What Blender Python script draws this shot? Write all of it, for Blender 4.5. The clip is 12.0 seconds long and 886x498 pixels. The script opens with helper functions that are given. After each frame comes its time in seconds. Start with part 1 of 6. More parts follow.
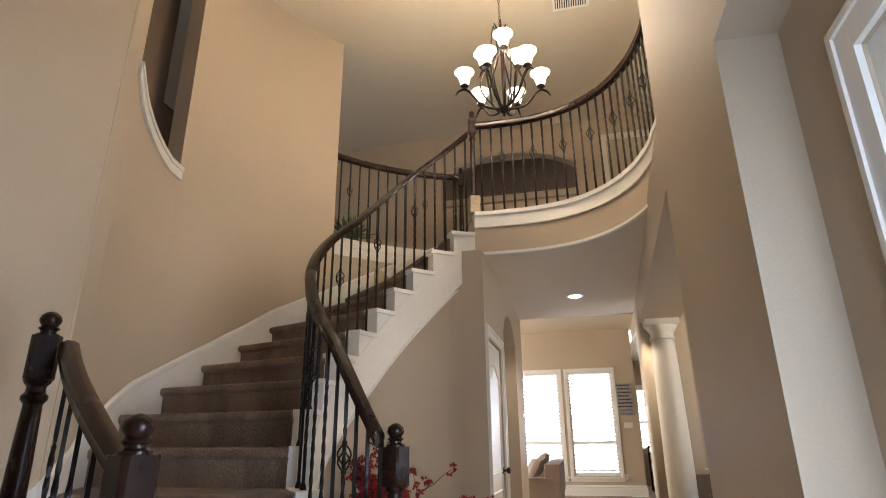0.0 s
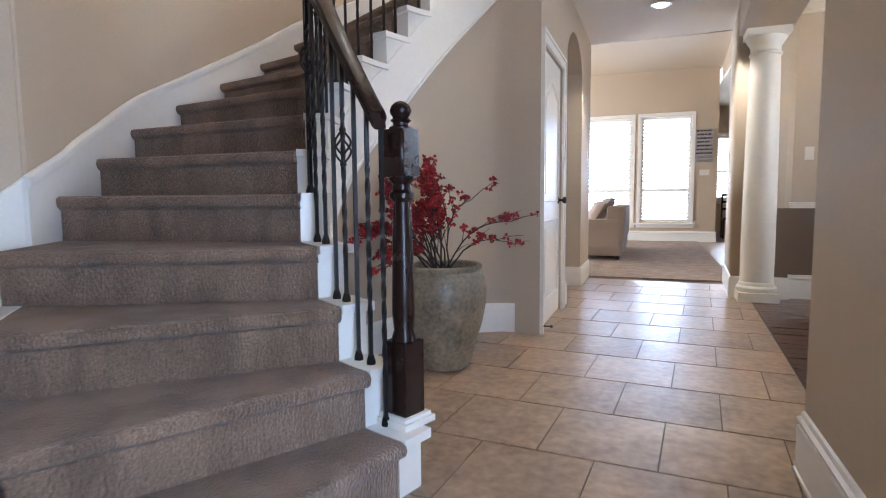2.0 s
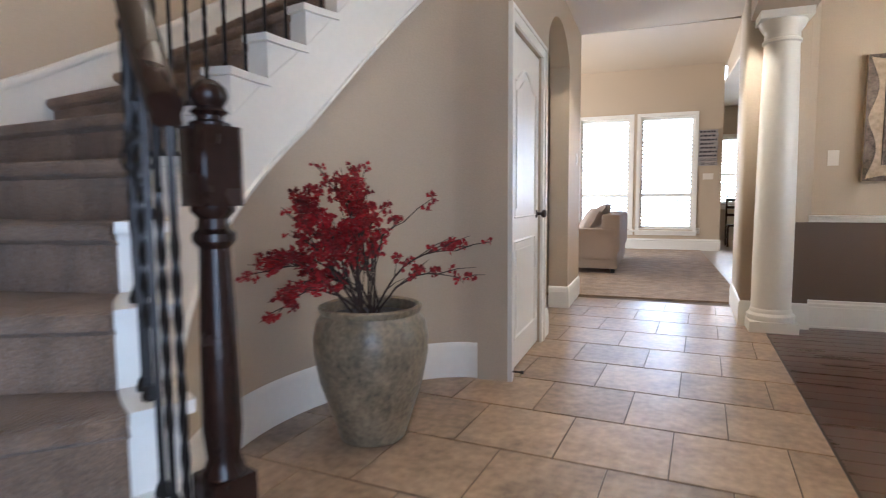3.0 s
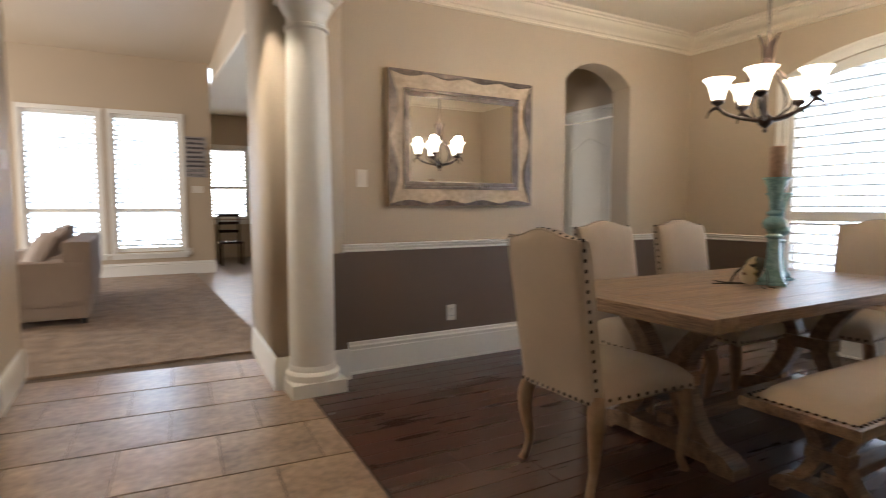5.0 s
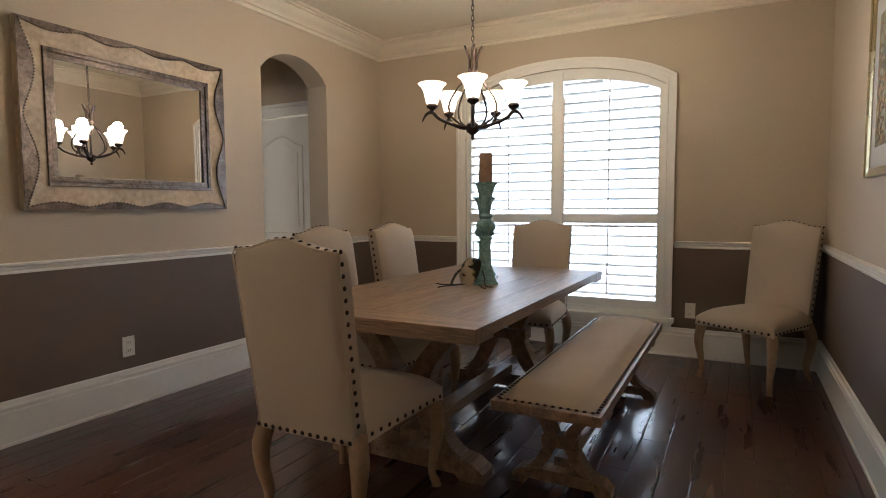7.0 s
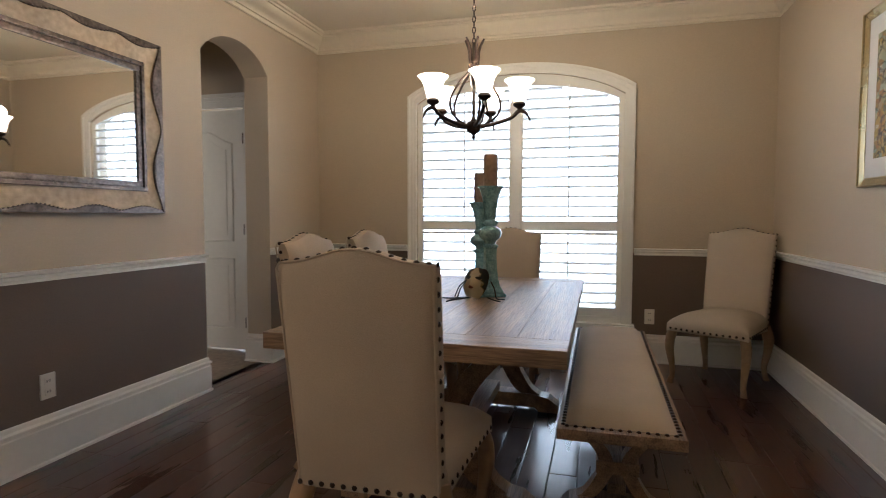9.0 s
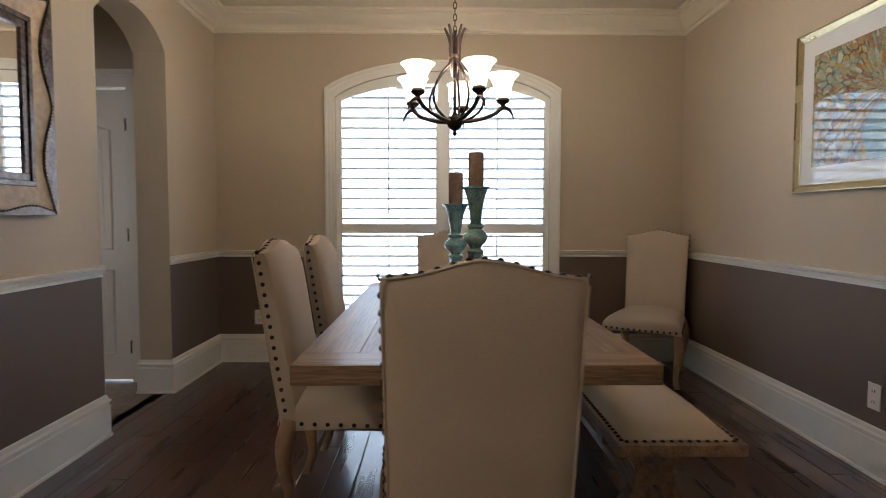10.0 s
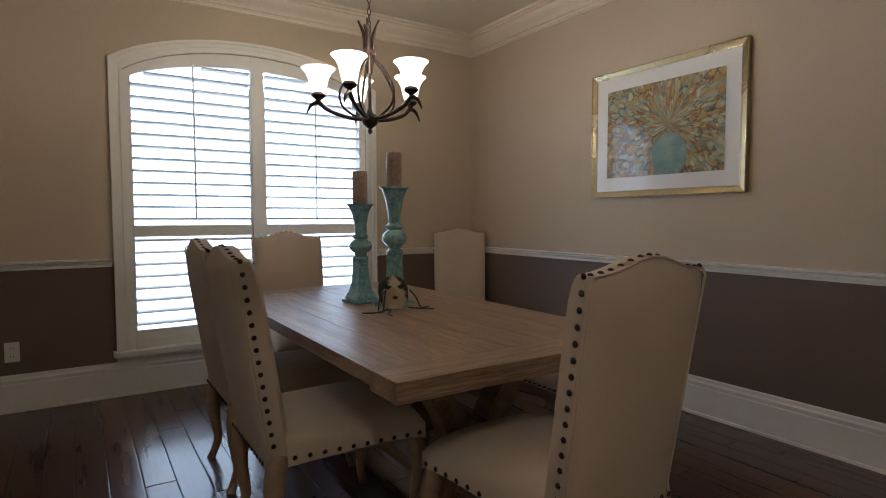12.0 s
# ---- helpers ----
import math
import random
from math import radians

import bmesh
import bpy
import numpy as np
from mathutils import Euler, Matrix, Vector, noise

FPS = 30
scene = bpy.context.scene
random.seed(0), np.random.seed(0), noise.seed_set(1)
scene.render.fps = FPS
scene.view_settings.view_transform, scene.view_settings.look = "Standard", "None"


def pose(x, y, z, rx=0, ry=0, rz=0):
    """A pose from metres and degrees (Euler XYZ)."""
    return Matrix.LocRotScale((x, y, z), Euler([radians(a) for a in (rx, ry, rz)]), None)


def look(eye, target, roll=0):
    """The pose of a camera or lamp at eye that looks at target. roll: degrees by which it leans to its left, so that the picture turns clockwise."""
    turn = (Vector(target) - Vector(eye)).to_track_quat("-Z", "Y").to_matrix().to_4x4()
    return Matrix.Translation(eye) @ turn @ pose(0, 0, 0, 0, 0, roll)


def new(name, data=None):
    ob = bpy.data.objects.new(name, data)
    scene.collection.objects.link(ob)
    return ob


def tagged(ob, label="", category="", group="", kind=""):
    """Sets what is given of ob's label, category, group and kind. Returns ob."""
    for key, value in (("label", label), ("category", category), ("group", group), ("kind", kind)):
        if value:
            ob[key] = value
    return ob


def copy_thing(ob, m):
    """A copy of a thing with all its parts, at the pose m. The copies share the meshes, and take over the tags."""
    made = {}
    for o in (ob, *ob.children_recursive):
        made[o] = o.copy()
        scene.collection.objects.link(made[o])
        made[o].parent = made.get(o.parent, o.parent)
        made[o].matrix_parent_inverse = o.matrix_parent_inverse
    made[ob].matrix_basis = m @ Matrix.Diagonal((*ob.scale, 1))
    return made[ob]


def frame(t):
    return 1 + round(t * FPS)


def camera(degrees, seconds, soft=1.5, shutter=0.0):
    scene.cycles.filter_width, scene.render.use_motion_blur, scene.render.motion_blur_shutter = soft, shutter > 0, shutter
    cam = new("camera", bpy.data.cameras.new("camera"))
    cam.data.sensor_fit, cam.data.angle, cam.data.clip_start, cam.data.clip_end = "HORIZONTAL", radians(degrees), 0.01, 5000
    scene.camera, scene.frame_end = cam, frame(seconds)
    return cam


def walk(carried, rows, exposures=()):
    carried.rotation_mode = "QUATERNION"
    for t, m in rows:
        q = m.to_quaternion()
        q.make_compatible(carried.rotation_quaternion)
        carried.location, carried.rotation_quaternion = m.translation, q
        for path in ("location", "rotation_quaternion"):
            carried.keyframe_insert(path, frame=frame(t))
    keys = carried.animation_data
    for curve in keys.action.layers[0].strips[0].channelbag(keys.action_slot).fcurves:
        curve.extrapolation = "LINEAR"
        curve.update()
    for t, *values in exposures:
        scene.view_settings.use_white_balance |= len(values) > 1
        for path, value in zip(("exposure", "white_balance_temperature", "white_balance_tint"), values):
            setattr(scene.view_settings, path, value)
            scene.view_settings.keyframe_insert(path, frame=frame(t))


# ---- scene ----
cam = camera(76.7, 12.0, 1.0, 0.4)
PATH = [
    (0, (1.08, 0.983, 1.232), (0.651, 2.827, 1.875), -0.6),
    (0.5, (1.114, 1.013, 1.129), (0.652, 2.871, 1.707), -0.7),
    (1, (1.149, 1.087, 1.023), (0.6, 2.983, 1.348), -1.0),
    (1.5, (1.111, 1.331, 0.962), (0.484, 3.23, 0.952), -0.8),
    (2, (1.102, 1.646, 0.974), (0.403, 3.512, 0.796), -0.5),
    (2.5, (1.149, 2.032, 1.032), (0.405, 3.88, 0.851), -0.6),
    (2.7, (1.152, 2.203, 1.045), (0.406, 4.05, 0.865), -0.5),
    (4.4, (1.012, 3.73, 1.12), (1.346, 5.696, 0.99), -0.3),
    (5, (1.034, 4.075, 1.165), (2.008, 5.815, 1.017), -0.1),
    (5.5, (1.045, 4.298, 1.172), (2.427, 5.736, 1.019), 0.0),
    (5.8, (1.043, 4.398, 1.18), (2.614, 5.626, 1.026), -0.1),
    (6, (1.06, 4.442, 1.177), (2.711, 5.561, 1.028), -0.1),
    (6.6, (1.125, 4.521, 1.178), (2.875, 5.479, 1.034), -0.2),
    (8.3, (1.085, 4.85, 1.157), (2.891, 5.7, 1.03), -0.1),
    (8.5, (1.102, 4.951, 1.158), (2.939, 5.732, 1.036), 0.0),
    (9, (1.156, 5.267, 1.162), (3.081, 5.799, 1.047), 0.1),
    (9.6, (1.239, 5.701, 1.158), (3.223, 5.926, 1.043), 0.1),
    (10, (1.322, 5.994, 1.165), (3.319, 5.969, 1.058), 0.1),
    (10.5, (1.444, 6.36, 1.167), (3.413, 6.032, 1.056), 0.2),
    (11, (1.592, 6.572, 1.143), (3.469, 5.889, 1.038), 0.1),
    (11.2, (1.63, 6.653, 1.14), (3.462, 5.857, 1.032), 0.1),
    (11.5, (1.668, 6.809, 1.144), (3.428, 5.865, 1.04), 0.0),
    (12, (1.642, 7.067, 1.172), (3.317, 5.978, 1.061), -0.1),
]
walk(cam, [(t, look(eye, target, roll)) for t, eye, target, roll in PATH],
     [(0.0, 1.0, 5850, 10), (1.0, 1.2, 5450, 10), (1.6, 1.46, 4950, 10), (2.7, 1.4, 5050, 10), (4.3, 1.02, 5550, 10), (5.0, 0.82, 5600, 10), (5.5, 0.68, 5550, 10),
      (6.0, 0.5, 5550, 10), (6.5, 0.43, 5600, 10), (9.0, 0.43, 5530, 10), (10.0, 0.26, 5450, 10), (10.5, 0.17, 5450, 10), (11.2, 0.08, 5350, 10), (12.0, -0.06, 5250, 10)])

# ---- light ----
world = bpy.data.worlds.new("sky")
scene.world = world
world.use_nodes = True
wn = world.node_tree.nodes
sky = wn.new("ShaderNodeTexSky")
sky.sky_type, sky.sun_disc = "NISHITA", False
sky.sun_elevation, sky.sun_rotation = radians(55), radians(200)
wn["Background"].inputs["Strength"].default_value = 0.15
world.node_tree.links.new(sky.outputs[0], wn["Background"].inputs[0])


def area_lamp(name, m, sx, sy, watts, colour):
    d = bpy.data.lights.new(name, "AREA")
    d.shape, d.size, d.size_y, d.energy, d.color = "RECTANGLE", sx, sy, watts, colour
    ob = new(name, d)
    ob.matrix_world = m
    return ob


def point_lamp(name, place, watts, colour, radius=0.04):
    d = bpy.data.lights.new(name, "POINT")
    d.energy, d.color, d.shadow_soft_size = watts, colour, radius
    ob = new(name, d)
    ob.location = place
    return ob


sun_data = bpy.data.lights.new("sun", "SUN")
sun_data.energy, sun_data.angle, sun_data.color = 2.5, radians(0.5), (1.0, 0.95, 0.88)
sun = new("sun", sun_data)
sun.rotation_euler = (radians(35), 0, radians(20))
DAY, WARM = (0.86, 0.93, 1.0), (1.0, 0.72, 0.42)
area_lamp("window_daylight", look((6.06, 5.94, 1.34), (0, 5.94, 1.28)), 1.72, 2.0, 19, (0.72, 0.86, 1.0))
area_lamp("front_door_daylight", look((1.80, 1.75, 1.25), (-0.5, 4.0, 1.3)), 1.0, 2.0, 20, (0.76, 0.86, 1.0))
area_lamp("living_window_daylight", look((1.34, 15.08, 1.57), (1.2, 7, 1.2)), 0.98, 2.2, 34, (0.74, 0.86, 1.0))
area_lamp("living_window_daylight", look((0.12, 15.08, 1.57), (0.4, 7, 1.2)), 0.98, 2.2, 29, (0.74, 0.86, 1.0))
# Added fill from the unseen west side, to brighten the living room.
area_lamp("living_side_fill", look((-4.6, 12.4, 1.57), (2.0, 12.4, 2.3)), 2.6, 2.2, 190, (1.0, 0.88, 0.72))
area_lamp("kitchen_window_daylight", look((3.06, 18.18, 1.72), (3.4, 9, 1.2)), 0.85, 1.6, 25, (1.0, 0.94, 0.84))

# ---- materials ----


def ramp(nt, src, stops):
    r = nt.nodes.new("ShaderNodeValToRGB")
    for i, (p, c) in enumerate(stops):
        e = r.color_ramp.elements[i] if i < 2 else r.color_ramp.elements.new(p)
        e.position, e.color = p, (*c, 1)
    nt.links.new(src, r.inputs[0])
    return r.outputs[0]


def material(name, colour, rough=0.6, metal=0.0, vary=0.08, big=1.2, fine=60.0, bump=0.0, stretch=(1, 1, 1), dark=None, random_tone=0.0, coat=0.0, spread=0.18):
    """A surface with large soft tone changes, fine grain and fine relief, in object space."""
    m = bpy.data.materials.new(name)
    m.use_nodes = True
    nt = m.node_tree
    b = nt.nodes["Principled BSDF"]
    tc, mp = nt.nodes.new("ShaderNodeTexCoord"), nt.nodes.new("ShaderNodeMapping")
    nt.links.new(tc.outputs["Object"], mp.inputs[0])
    mp.inputs["Scale"].default_value = stretch
    n1, n2 = nt.nodes.new("ShaderNodeTexNoise"), nt.nodes.new("ShaderNodeTexNoise")
    n1.inputs["Scale"].default_value, n2.inputs["Scale"].default_value = big, fine
    n1.inputs["Detail"].default_value, n2.inputs["Detail"].default_value = 4, 5
    nt.links.new(mp.outputs[0], n1.inputs[0])
    nt.links.new(mp.outputs[0], n2.inputs[0])
    add = nt.nodes.new("ShaderNodeMath")
    add.operation = "ADD"
    nt.links.new(n1.outputs[0], add.inputs[0])
    nt.links.new(n2.outputs[0], add.inputs[1])
    half = nt.nodes.new("ShaderNodeMath")
    half.operation = "MULTIPLY_ADD"
    half.inputs[1].default_value = 0.5
    half.inputs[2].default_value = 0.0
    nt.links.new(add.outputs[0], half.inputs[0])
    src = half.outputs[0]
    if random_tone:
        place, shift = nt.nodes.new("ShaderNodeObjectInfo"), nt.nodes.new("ShaderNodeVectorMath")
        nt.links.new(tc.outputs["Object"], shift.inputs[0])
        nt.links.new(place.outputs["Location"], shift.inputs[1])
        nt.links.new(shift.outputs[0], mp.inputs[0])
        oi, ma = nt.nodes.new("ShaderNodeObjectInfo"), nt.nodes.new("ShaderNodeMath")
        ma.operation = "MULTIPLY_ADD"
        ma.inputs[1].default_value = random_tone
        nt.links.new(oi.outputs["Random"], ma.inputs[0])
        nt.links.new(src, ma.inputs[2])
        sub = nt.nodes.new("ShaderNodeMath")
        sub.operation = "SUBTRACT"
        sub.inputs[1].default_value = random_tone / 2
        nt.links.new(ma.outputs[0], sub.inputs[0])
        src = sub.outputs[0]
    lo = dark or tuple(c * (1 - vary * 2) for c in colour)
    hi = tuple(min(1, c * (1 + vary)) for c in colour)
    nt.links.new(ramp(nt, src, [(0.5 - spread, lo), (0.5 + spread, hi)]), b.inputs["Base Color"])
    rr = nt.nodes.new("ShaderNodeMapRange")
    swing = min(0.08, rough * 0.3)
    rr.inputs[3].default_value, rr.inputs[4].default_value = rough - swing, min(1, rough + swing)
    nt.links.new(n1.outputs[0], rr.inputs[0])
    nt.links.new(rr.outputs[0], b.inputs["Roughness"])
    b.inputs["Metallic"].default_value = metal
    b.inputs["Coat Weight"].default_value = coat
    if bump:
        bp = nt.nodes.new("ShaderNodeBump")
        bp.inputs["Strength"].default_value, bp.inputs["Distance"].default_value = bump, 0.004
        nt.links.new(n2.outputs[0], bp.inputs["Height"])
        nt.links.new(bp.outputs[0], b.inputs["Normal"])
    return m


def carpet(name, light, dark):
    """Cut pile: dense small tufts, patches brushed one way or the other, and coarse relief."""
    m = material(name, light, 0.95, vary=0.2, big=150, fine=420, bump=0.0, dark=dark)
    nt = m.node_tree
    b = nt.nodes["Principled BSDF"]
    b.inputs["Sheen Weight"].default_value = 0.25
    tc, mp, patch, tuft, mix, bp = (nt.nodes.new("ShaderNode" + k) for k in ("TexCoord", "Mapping", "TexNoise", "TexNoise", "MixRGB", "Bump"))
    mp.inputs["Scale"].default_value = (1.0, 1.0, 0.35)
    nt.links.new(tc.outputs["Object"], mp.inputs[0])
    for n, sc, d in ((patch, 6.5, 5), (tuft, 130.0, 3)):
        n.inputs["Scale"].default_value, n.inputs["Detail"].default_value = sc, d
        nt.links.new(mp.outputs[0], n.inputs[0])
    tone = ramp(nt, patch.outputs[0], [(0.36, (0.60, 0.58, 0.56)), (0.62, (1.0, 1.0, 1.0))])
    mix.blend_type = "MULTIPLY"
    mix.inputs[0].default_value = 1.0
    nt.links.new(b.inputs["Base Color"].links[0].from_socket, mix.inputs[1])
    nt.links.new(tone, mix.inputs[2])
    nt.links.new(mix.outputs[0], b.inputs["Base Color"])
    bp.inputs["Strength"].default_value, bp.inputs["Distance"].default_value = 1.0, 0.02
    nt.links.new(tuft.outputs[0], bp.inputs["Height"])
    nt.links.new(bp.outputs[0], b.inputs["Normal"])
    return m


def emitter(name, colour, strength):
    m = bpy.data.materials.new(name)
    m.use_nodes = True
    b = m.node_tree.nodes["Principled BSDF"]
    b.inputs["Base Color"].default_value = (*colour, 1)
    b.inputs["Emission Color"].default_value = (*colour, 1)
    b.inputs["Emission Strength"].default_value = strength
    return m


def glass(name, colour=(1, 1, 1), rough=0.0):
    m = bpy.data.materials.new(name)
    m.use_nodes = True
    b = m.node_tree.nodes["Principled BSDF"]
    b.inputs["Base Color"].default_value = (*colour, 1)
    b.inputs["Roughness"].default_value = rough
    b.inputs["Transmission Weight"].default_value = 1.0
    return m


PAINT = material("beige_wall_paint", (0.525, 0.43, 0.312), 0.62, vary=0.035, big=0.9, fine=110, bump=0.3)
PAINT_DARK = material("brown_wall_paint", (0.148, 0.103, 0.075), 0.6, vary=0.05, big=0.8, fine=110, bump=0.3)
CEILING = material("ceiling_paint", (0.71, 0.635, 0.505), 0.8, vary=0.03, big=0.7, fine=90, bump=0.2)
WHITE = material("white_trim_paint", (0.83, 0.80, 0.735), 0.33, vary=0.02, big=2, fine=30, bump=0.03)
# Trim white with the chandelier's warm light mixed into the colour, for the crown.
CROWN_WARM = material("warm_lit_trim_paint", (0.74, 0.66, 0.52), 0.4, vary=0.02, big=2, fine=30, bump=0.03)
CARPET_S = carpet("taupe_stair_carpet", (0.36, 0.235, 0.145), (0.115, 0.07, 0.043))
CARPET_L = carpet("tan_carpet", (0.46, 0.32, 0.20), (0.24, 0.155, 0.095))
TILE = material("beige_floor_tile", (0.36, 0.255, 0.165), 0.33, vary=0.26, big=4.5, fine=22, bump=0.06, dark=(0.17, 0.115, 0.075), random_tone=0.14)
GROUT = material("brown_grout", (0.17, 0.13, 0.10), 0.9, vary=0.1)
PLANK = material("dark_walnut_plank", (0.074, 0.025, 0.0135), 0.29, vary=0.2, big=2.5, fine=14, bump=0.08, stretch=(0.6, 5, 5), random_tone=0.24, coat=0.5)
varnish = PLANK.node_tree.nodes["Principled BSDF"]
varnish.inputs["Coat Roughness"].default_value = 0.11
PLANK.node_tree.links.new(varnish.inputs["Normal"].links[0].from_socket, varnish.inputs["Coat Normal"])
GAP = material("floor_gap", (0.012, 0.008, 0.006), 0.8)
DARKWOOD = material("espresso_wood", (0.022, 0.010, 0.007), 0.26, vary=0.2, big=4, fine=30)
DARKWOOD.node_tree.nodes["Principled BSDF"].inputs["Specular IOR Level"].default_value = 0.32
IRON = material("black_iron", (0.018, 0.015, 0.014), 0.42, metal=0.6, vary=0.15, fine=80, bump=0.15)
OAK = material("weathered_oak", (0.36, 0.235, 0.14), 0.36, vary=0.22, big=3, fine=22, bump=0.5, stretch=(0.5, 8, 8), dark=(0.12, 0.072, 0.043), spread=0.15)
LEGWOOD = material("washed_oak_leg", (0.36, 0.235, 0.14), 0.5, vary=0.15, big=5, fine=30, bump=0.15)
LINEN = material("natural_linen", (0.54, 0.44, 0.335), 0.9, vary=0.07, big=3, fine=320, bump=0.5)
NAIL = material("bronze_nailhead", (0.05, 0.036, 0.03), 0.3, metal=0.9, vary=0.1)
BRONZE = material("oil_rubbed_bronze", (0.055, 0.036, 0.028), 0.38, metal=0.75, vary=0.25, fine=50)
CLAY = material("glazed_clay", (0.27, 0.215, 0.14), 0.34, vary=0.28, big=7, fine=40, bump=0.6, dark=(0.085, 0.07, 0.048))
SOIL = material("dark_pebbles", (0.05, 0.045, 0.05), 0.6, vary=0.4, fine=50, bump=1)
BRANCH = material("brown_branch", (0.045, 0.028, 0.022), 0.8, vary=0.2)
RED = material("red_blossom", (0.36, 0.007, 0.012), 0.6, vary=0.45, big=9, fine=40)
TEAL = material("teal_mercury_glass", (0.36, 0.56, 0.58), 0.12, vary=0.3, big=30, fine=110, bump=0.5, dark=(0.12, 0.27, 0.31))
WAX = material("brown_wax_candle", (0.42, 0.28, 0.20), 0.5, vary=0.18, big=14, fine=60)
IVORY = material("ivory_mask", (0.66, 0.56, 0.38), 0.4, vary=0.15, big=34, dark=(0.10, 0.10, 0.06))
MIRROR = material("mirror_silver", (0.9, 0.9, 0.9), 0.01, metal=1.0, vary=0.0)
MFRAME = material("worn_cream_wood", (0.55, 0.43, 0.29), 0.5, vary=0.2, big=5, fine=30, bump=0.2, dark=(0.33, 0.24, 0.15))
MSILVER = material("tarnished_silver", (0.15, 0.118, 0.10), 0.32, metal=0.85, vary=0.6, big=16, fine=60, bump=0.6, dark=(0.028, 0.023, 0.02))
GOLD = material("champagne_gold", (0.50, 0.41, 0.23), 0.28, metal=0.9, vary=0.1)
MAT = material("white_mount", (0.75, 0.74, 0.72), 0.7, vary=0.02)
PLATE = material("white_plastic", (0.75, 0.70, 0.62), 0.35, vary=0.01)
SLOT = material("dark_slot", (0.03, 0.03, 0.03), 0.6)
SOFA = material("grey_sofa_fabric", (0.40, 0.33, 0.28), 0.9, vary=0.12, fine=200, bump=0.5)
PILLOW = material("taupe_pillow", (0.42, 0.34, 0.29), 0.85, vary=0.2, fine=120, bump=0.5)
SIGNWOOD = material("whitewashed_board", (0.40, 0.37, 0.36), 0.7, vary=0.25, big=8, fine=40, stretch=(1, 1, 6))
INK = material("dark_lettering", (0.04, 0.03, 0.04), 0.7)
LEAF = material("green_leaf", (0.06, 0.10, 0.035), 0.6, vary=0.3)
PORCH = material("porch_concrete", (0.5, 0.49, 0.46), 0.85, vary=0.1)
SHADE = emitter("lit_frosted_glass", (1.0, 0.86, 0.62), 3.2)
CAN = emitter("downlight_lens", (1.0, 0.9, 0.7), 9.0)
OUTSIDE = emitter("bright_daylight", (0.93, 0.97, 1.0), 1.5)
PANE = glass("window_glass")

# ---- mesh helpers ----


def box(bm, x0, x1, y0, y1, z0, z1, bevel=0.0):
    vs = [bm.verts.new((x, y, z)) for x in (x0, x1) for y in (y0, y1) for z in (z0, z1)]
    fs = [bm.faces.new([vs[i] for i in q]) for q in ((0, 1, 3, 2), (4, 6, 7, 5), (0, 4, 5, 1), (2, 3, 7, 6), (0, 2, 6, 4), (1, 5, 7, 3))]
    if bevel:
        es = list({e for f in fs for e in f.edges})
        bmesh.ops.bevel(bm, geom=es, offset=bevel, segments=2, profile=0.7, affect="EDGES")


def lathe(bm, prof, segs=20, cx=0.0, cy=0.0, turn=0.0):
    rings = []
    for r, z in prof:
        rings.append([bm.verts.new((cx + r * math.cos(turn + math.tau * i / segs), cy + r * math.sin(turn + math.tau * i / segs), z)) for i in range(segs)])
    for a, b in zip(rings, rings[1:]):
        for i in range(segs):
            bm.faces.new((a[i], a[(i + 1) % segs], b[(i + 1) % segs], b[i]))
    bm.faces.new(rings[0][::-1])
    bm.faces.new(rings[-1])


def tube(bm, pts, radius, segs=8, square=False):
    """A round bar along pts; radius may be one number or one for each point."""
    pts = [Vector(p) for p in pts]
    rad = radius if isinstance(radius, (list, tuple)) else [radius] * len(pts)
    n, rings = None, []
    for i, p in enumerate(pts):
        t = (pts[min(i + 1, len(pts) - 1)] - pts[max(i - 1, 0)]).normalized()
        if n is None:
            n = t.cross(Vector((0, 0, 1)) if abs(t.z) < 0.9 else Vector((1, 0, 0))).normalized()
        n = (n - t * n.dot(t)).normalized()
        s = t.cross(n)
        rings.append([bm.verts.new(p + rad[i] * (n * math.cos(math.tau * k / segs) + s * math.sin(math.tau * k / segs))) for k in range(segs)])
    for a, b in zip(rings, rings[1:]):
        for k in range(segs):
            bm.faces.new((a[k], a[(k + 1) % segs], b[(k + 1) % segs], b[k]))
    bm.faces.new(rings[0][::-1])
    bm.faces.new(rings[-1])


def smooth_tube(bm, pts, radius, segs=8, steps=5):
    """A bar along a smooth curve through pts."""
    pts = [Vector(p) for p in pts]
    rad = radius if isinstance(radius, (list, tuple)) else [radius] * len(pts)
    out, ro = [], []
    for i in range(len(pts) - 1):
        p0, p1, p2, p3 = pts[max(i - 1, 0)], pts[i], pts[i + 1], pts[min(i + 2, len(pts) - 1)]
        for k in range(steps):
            u = k / steps
            out.append(0.5 * (2 * p1 + (p2 - p0) * u + (2 * p0 - 5 * p1 + 4 * p2 - p3) * u ** 2 + (3 * p1 - p0 - 3 * p2 + p3) * u ** 3))
            ro.append(rad[i] + (rad[i + 1] - rad[i]) * u)
    tube(bm, out + [pts[-1]], ro + [rad[-1]], segs)


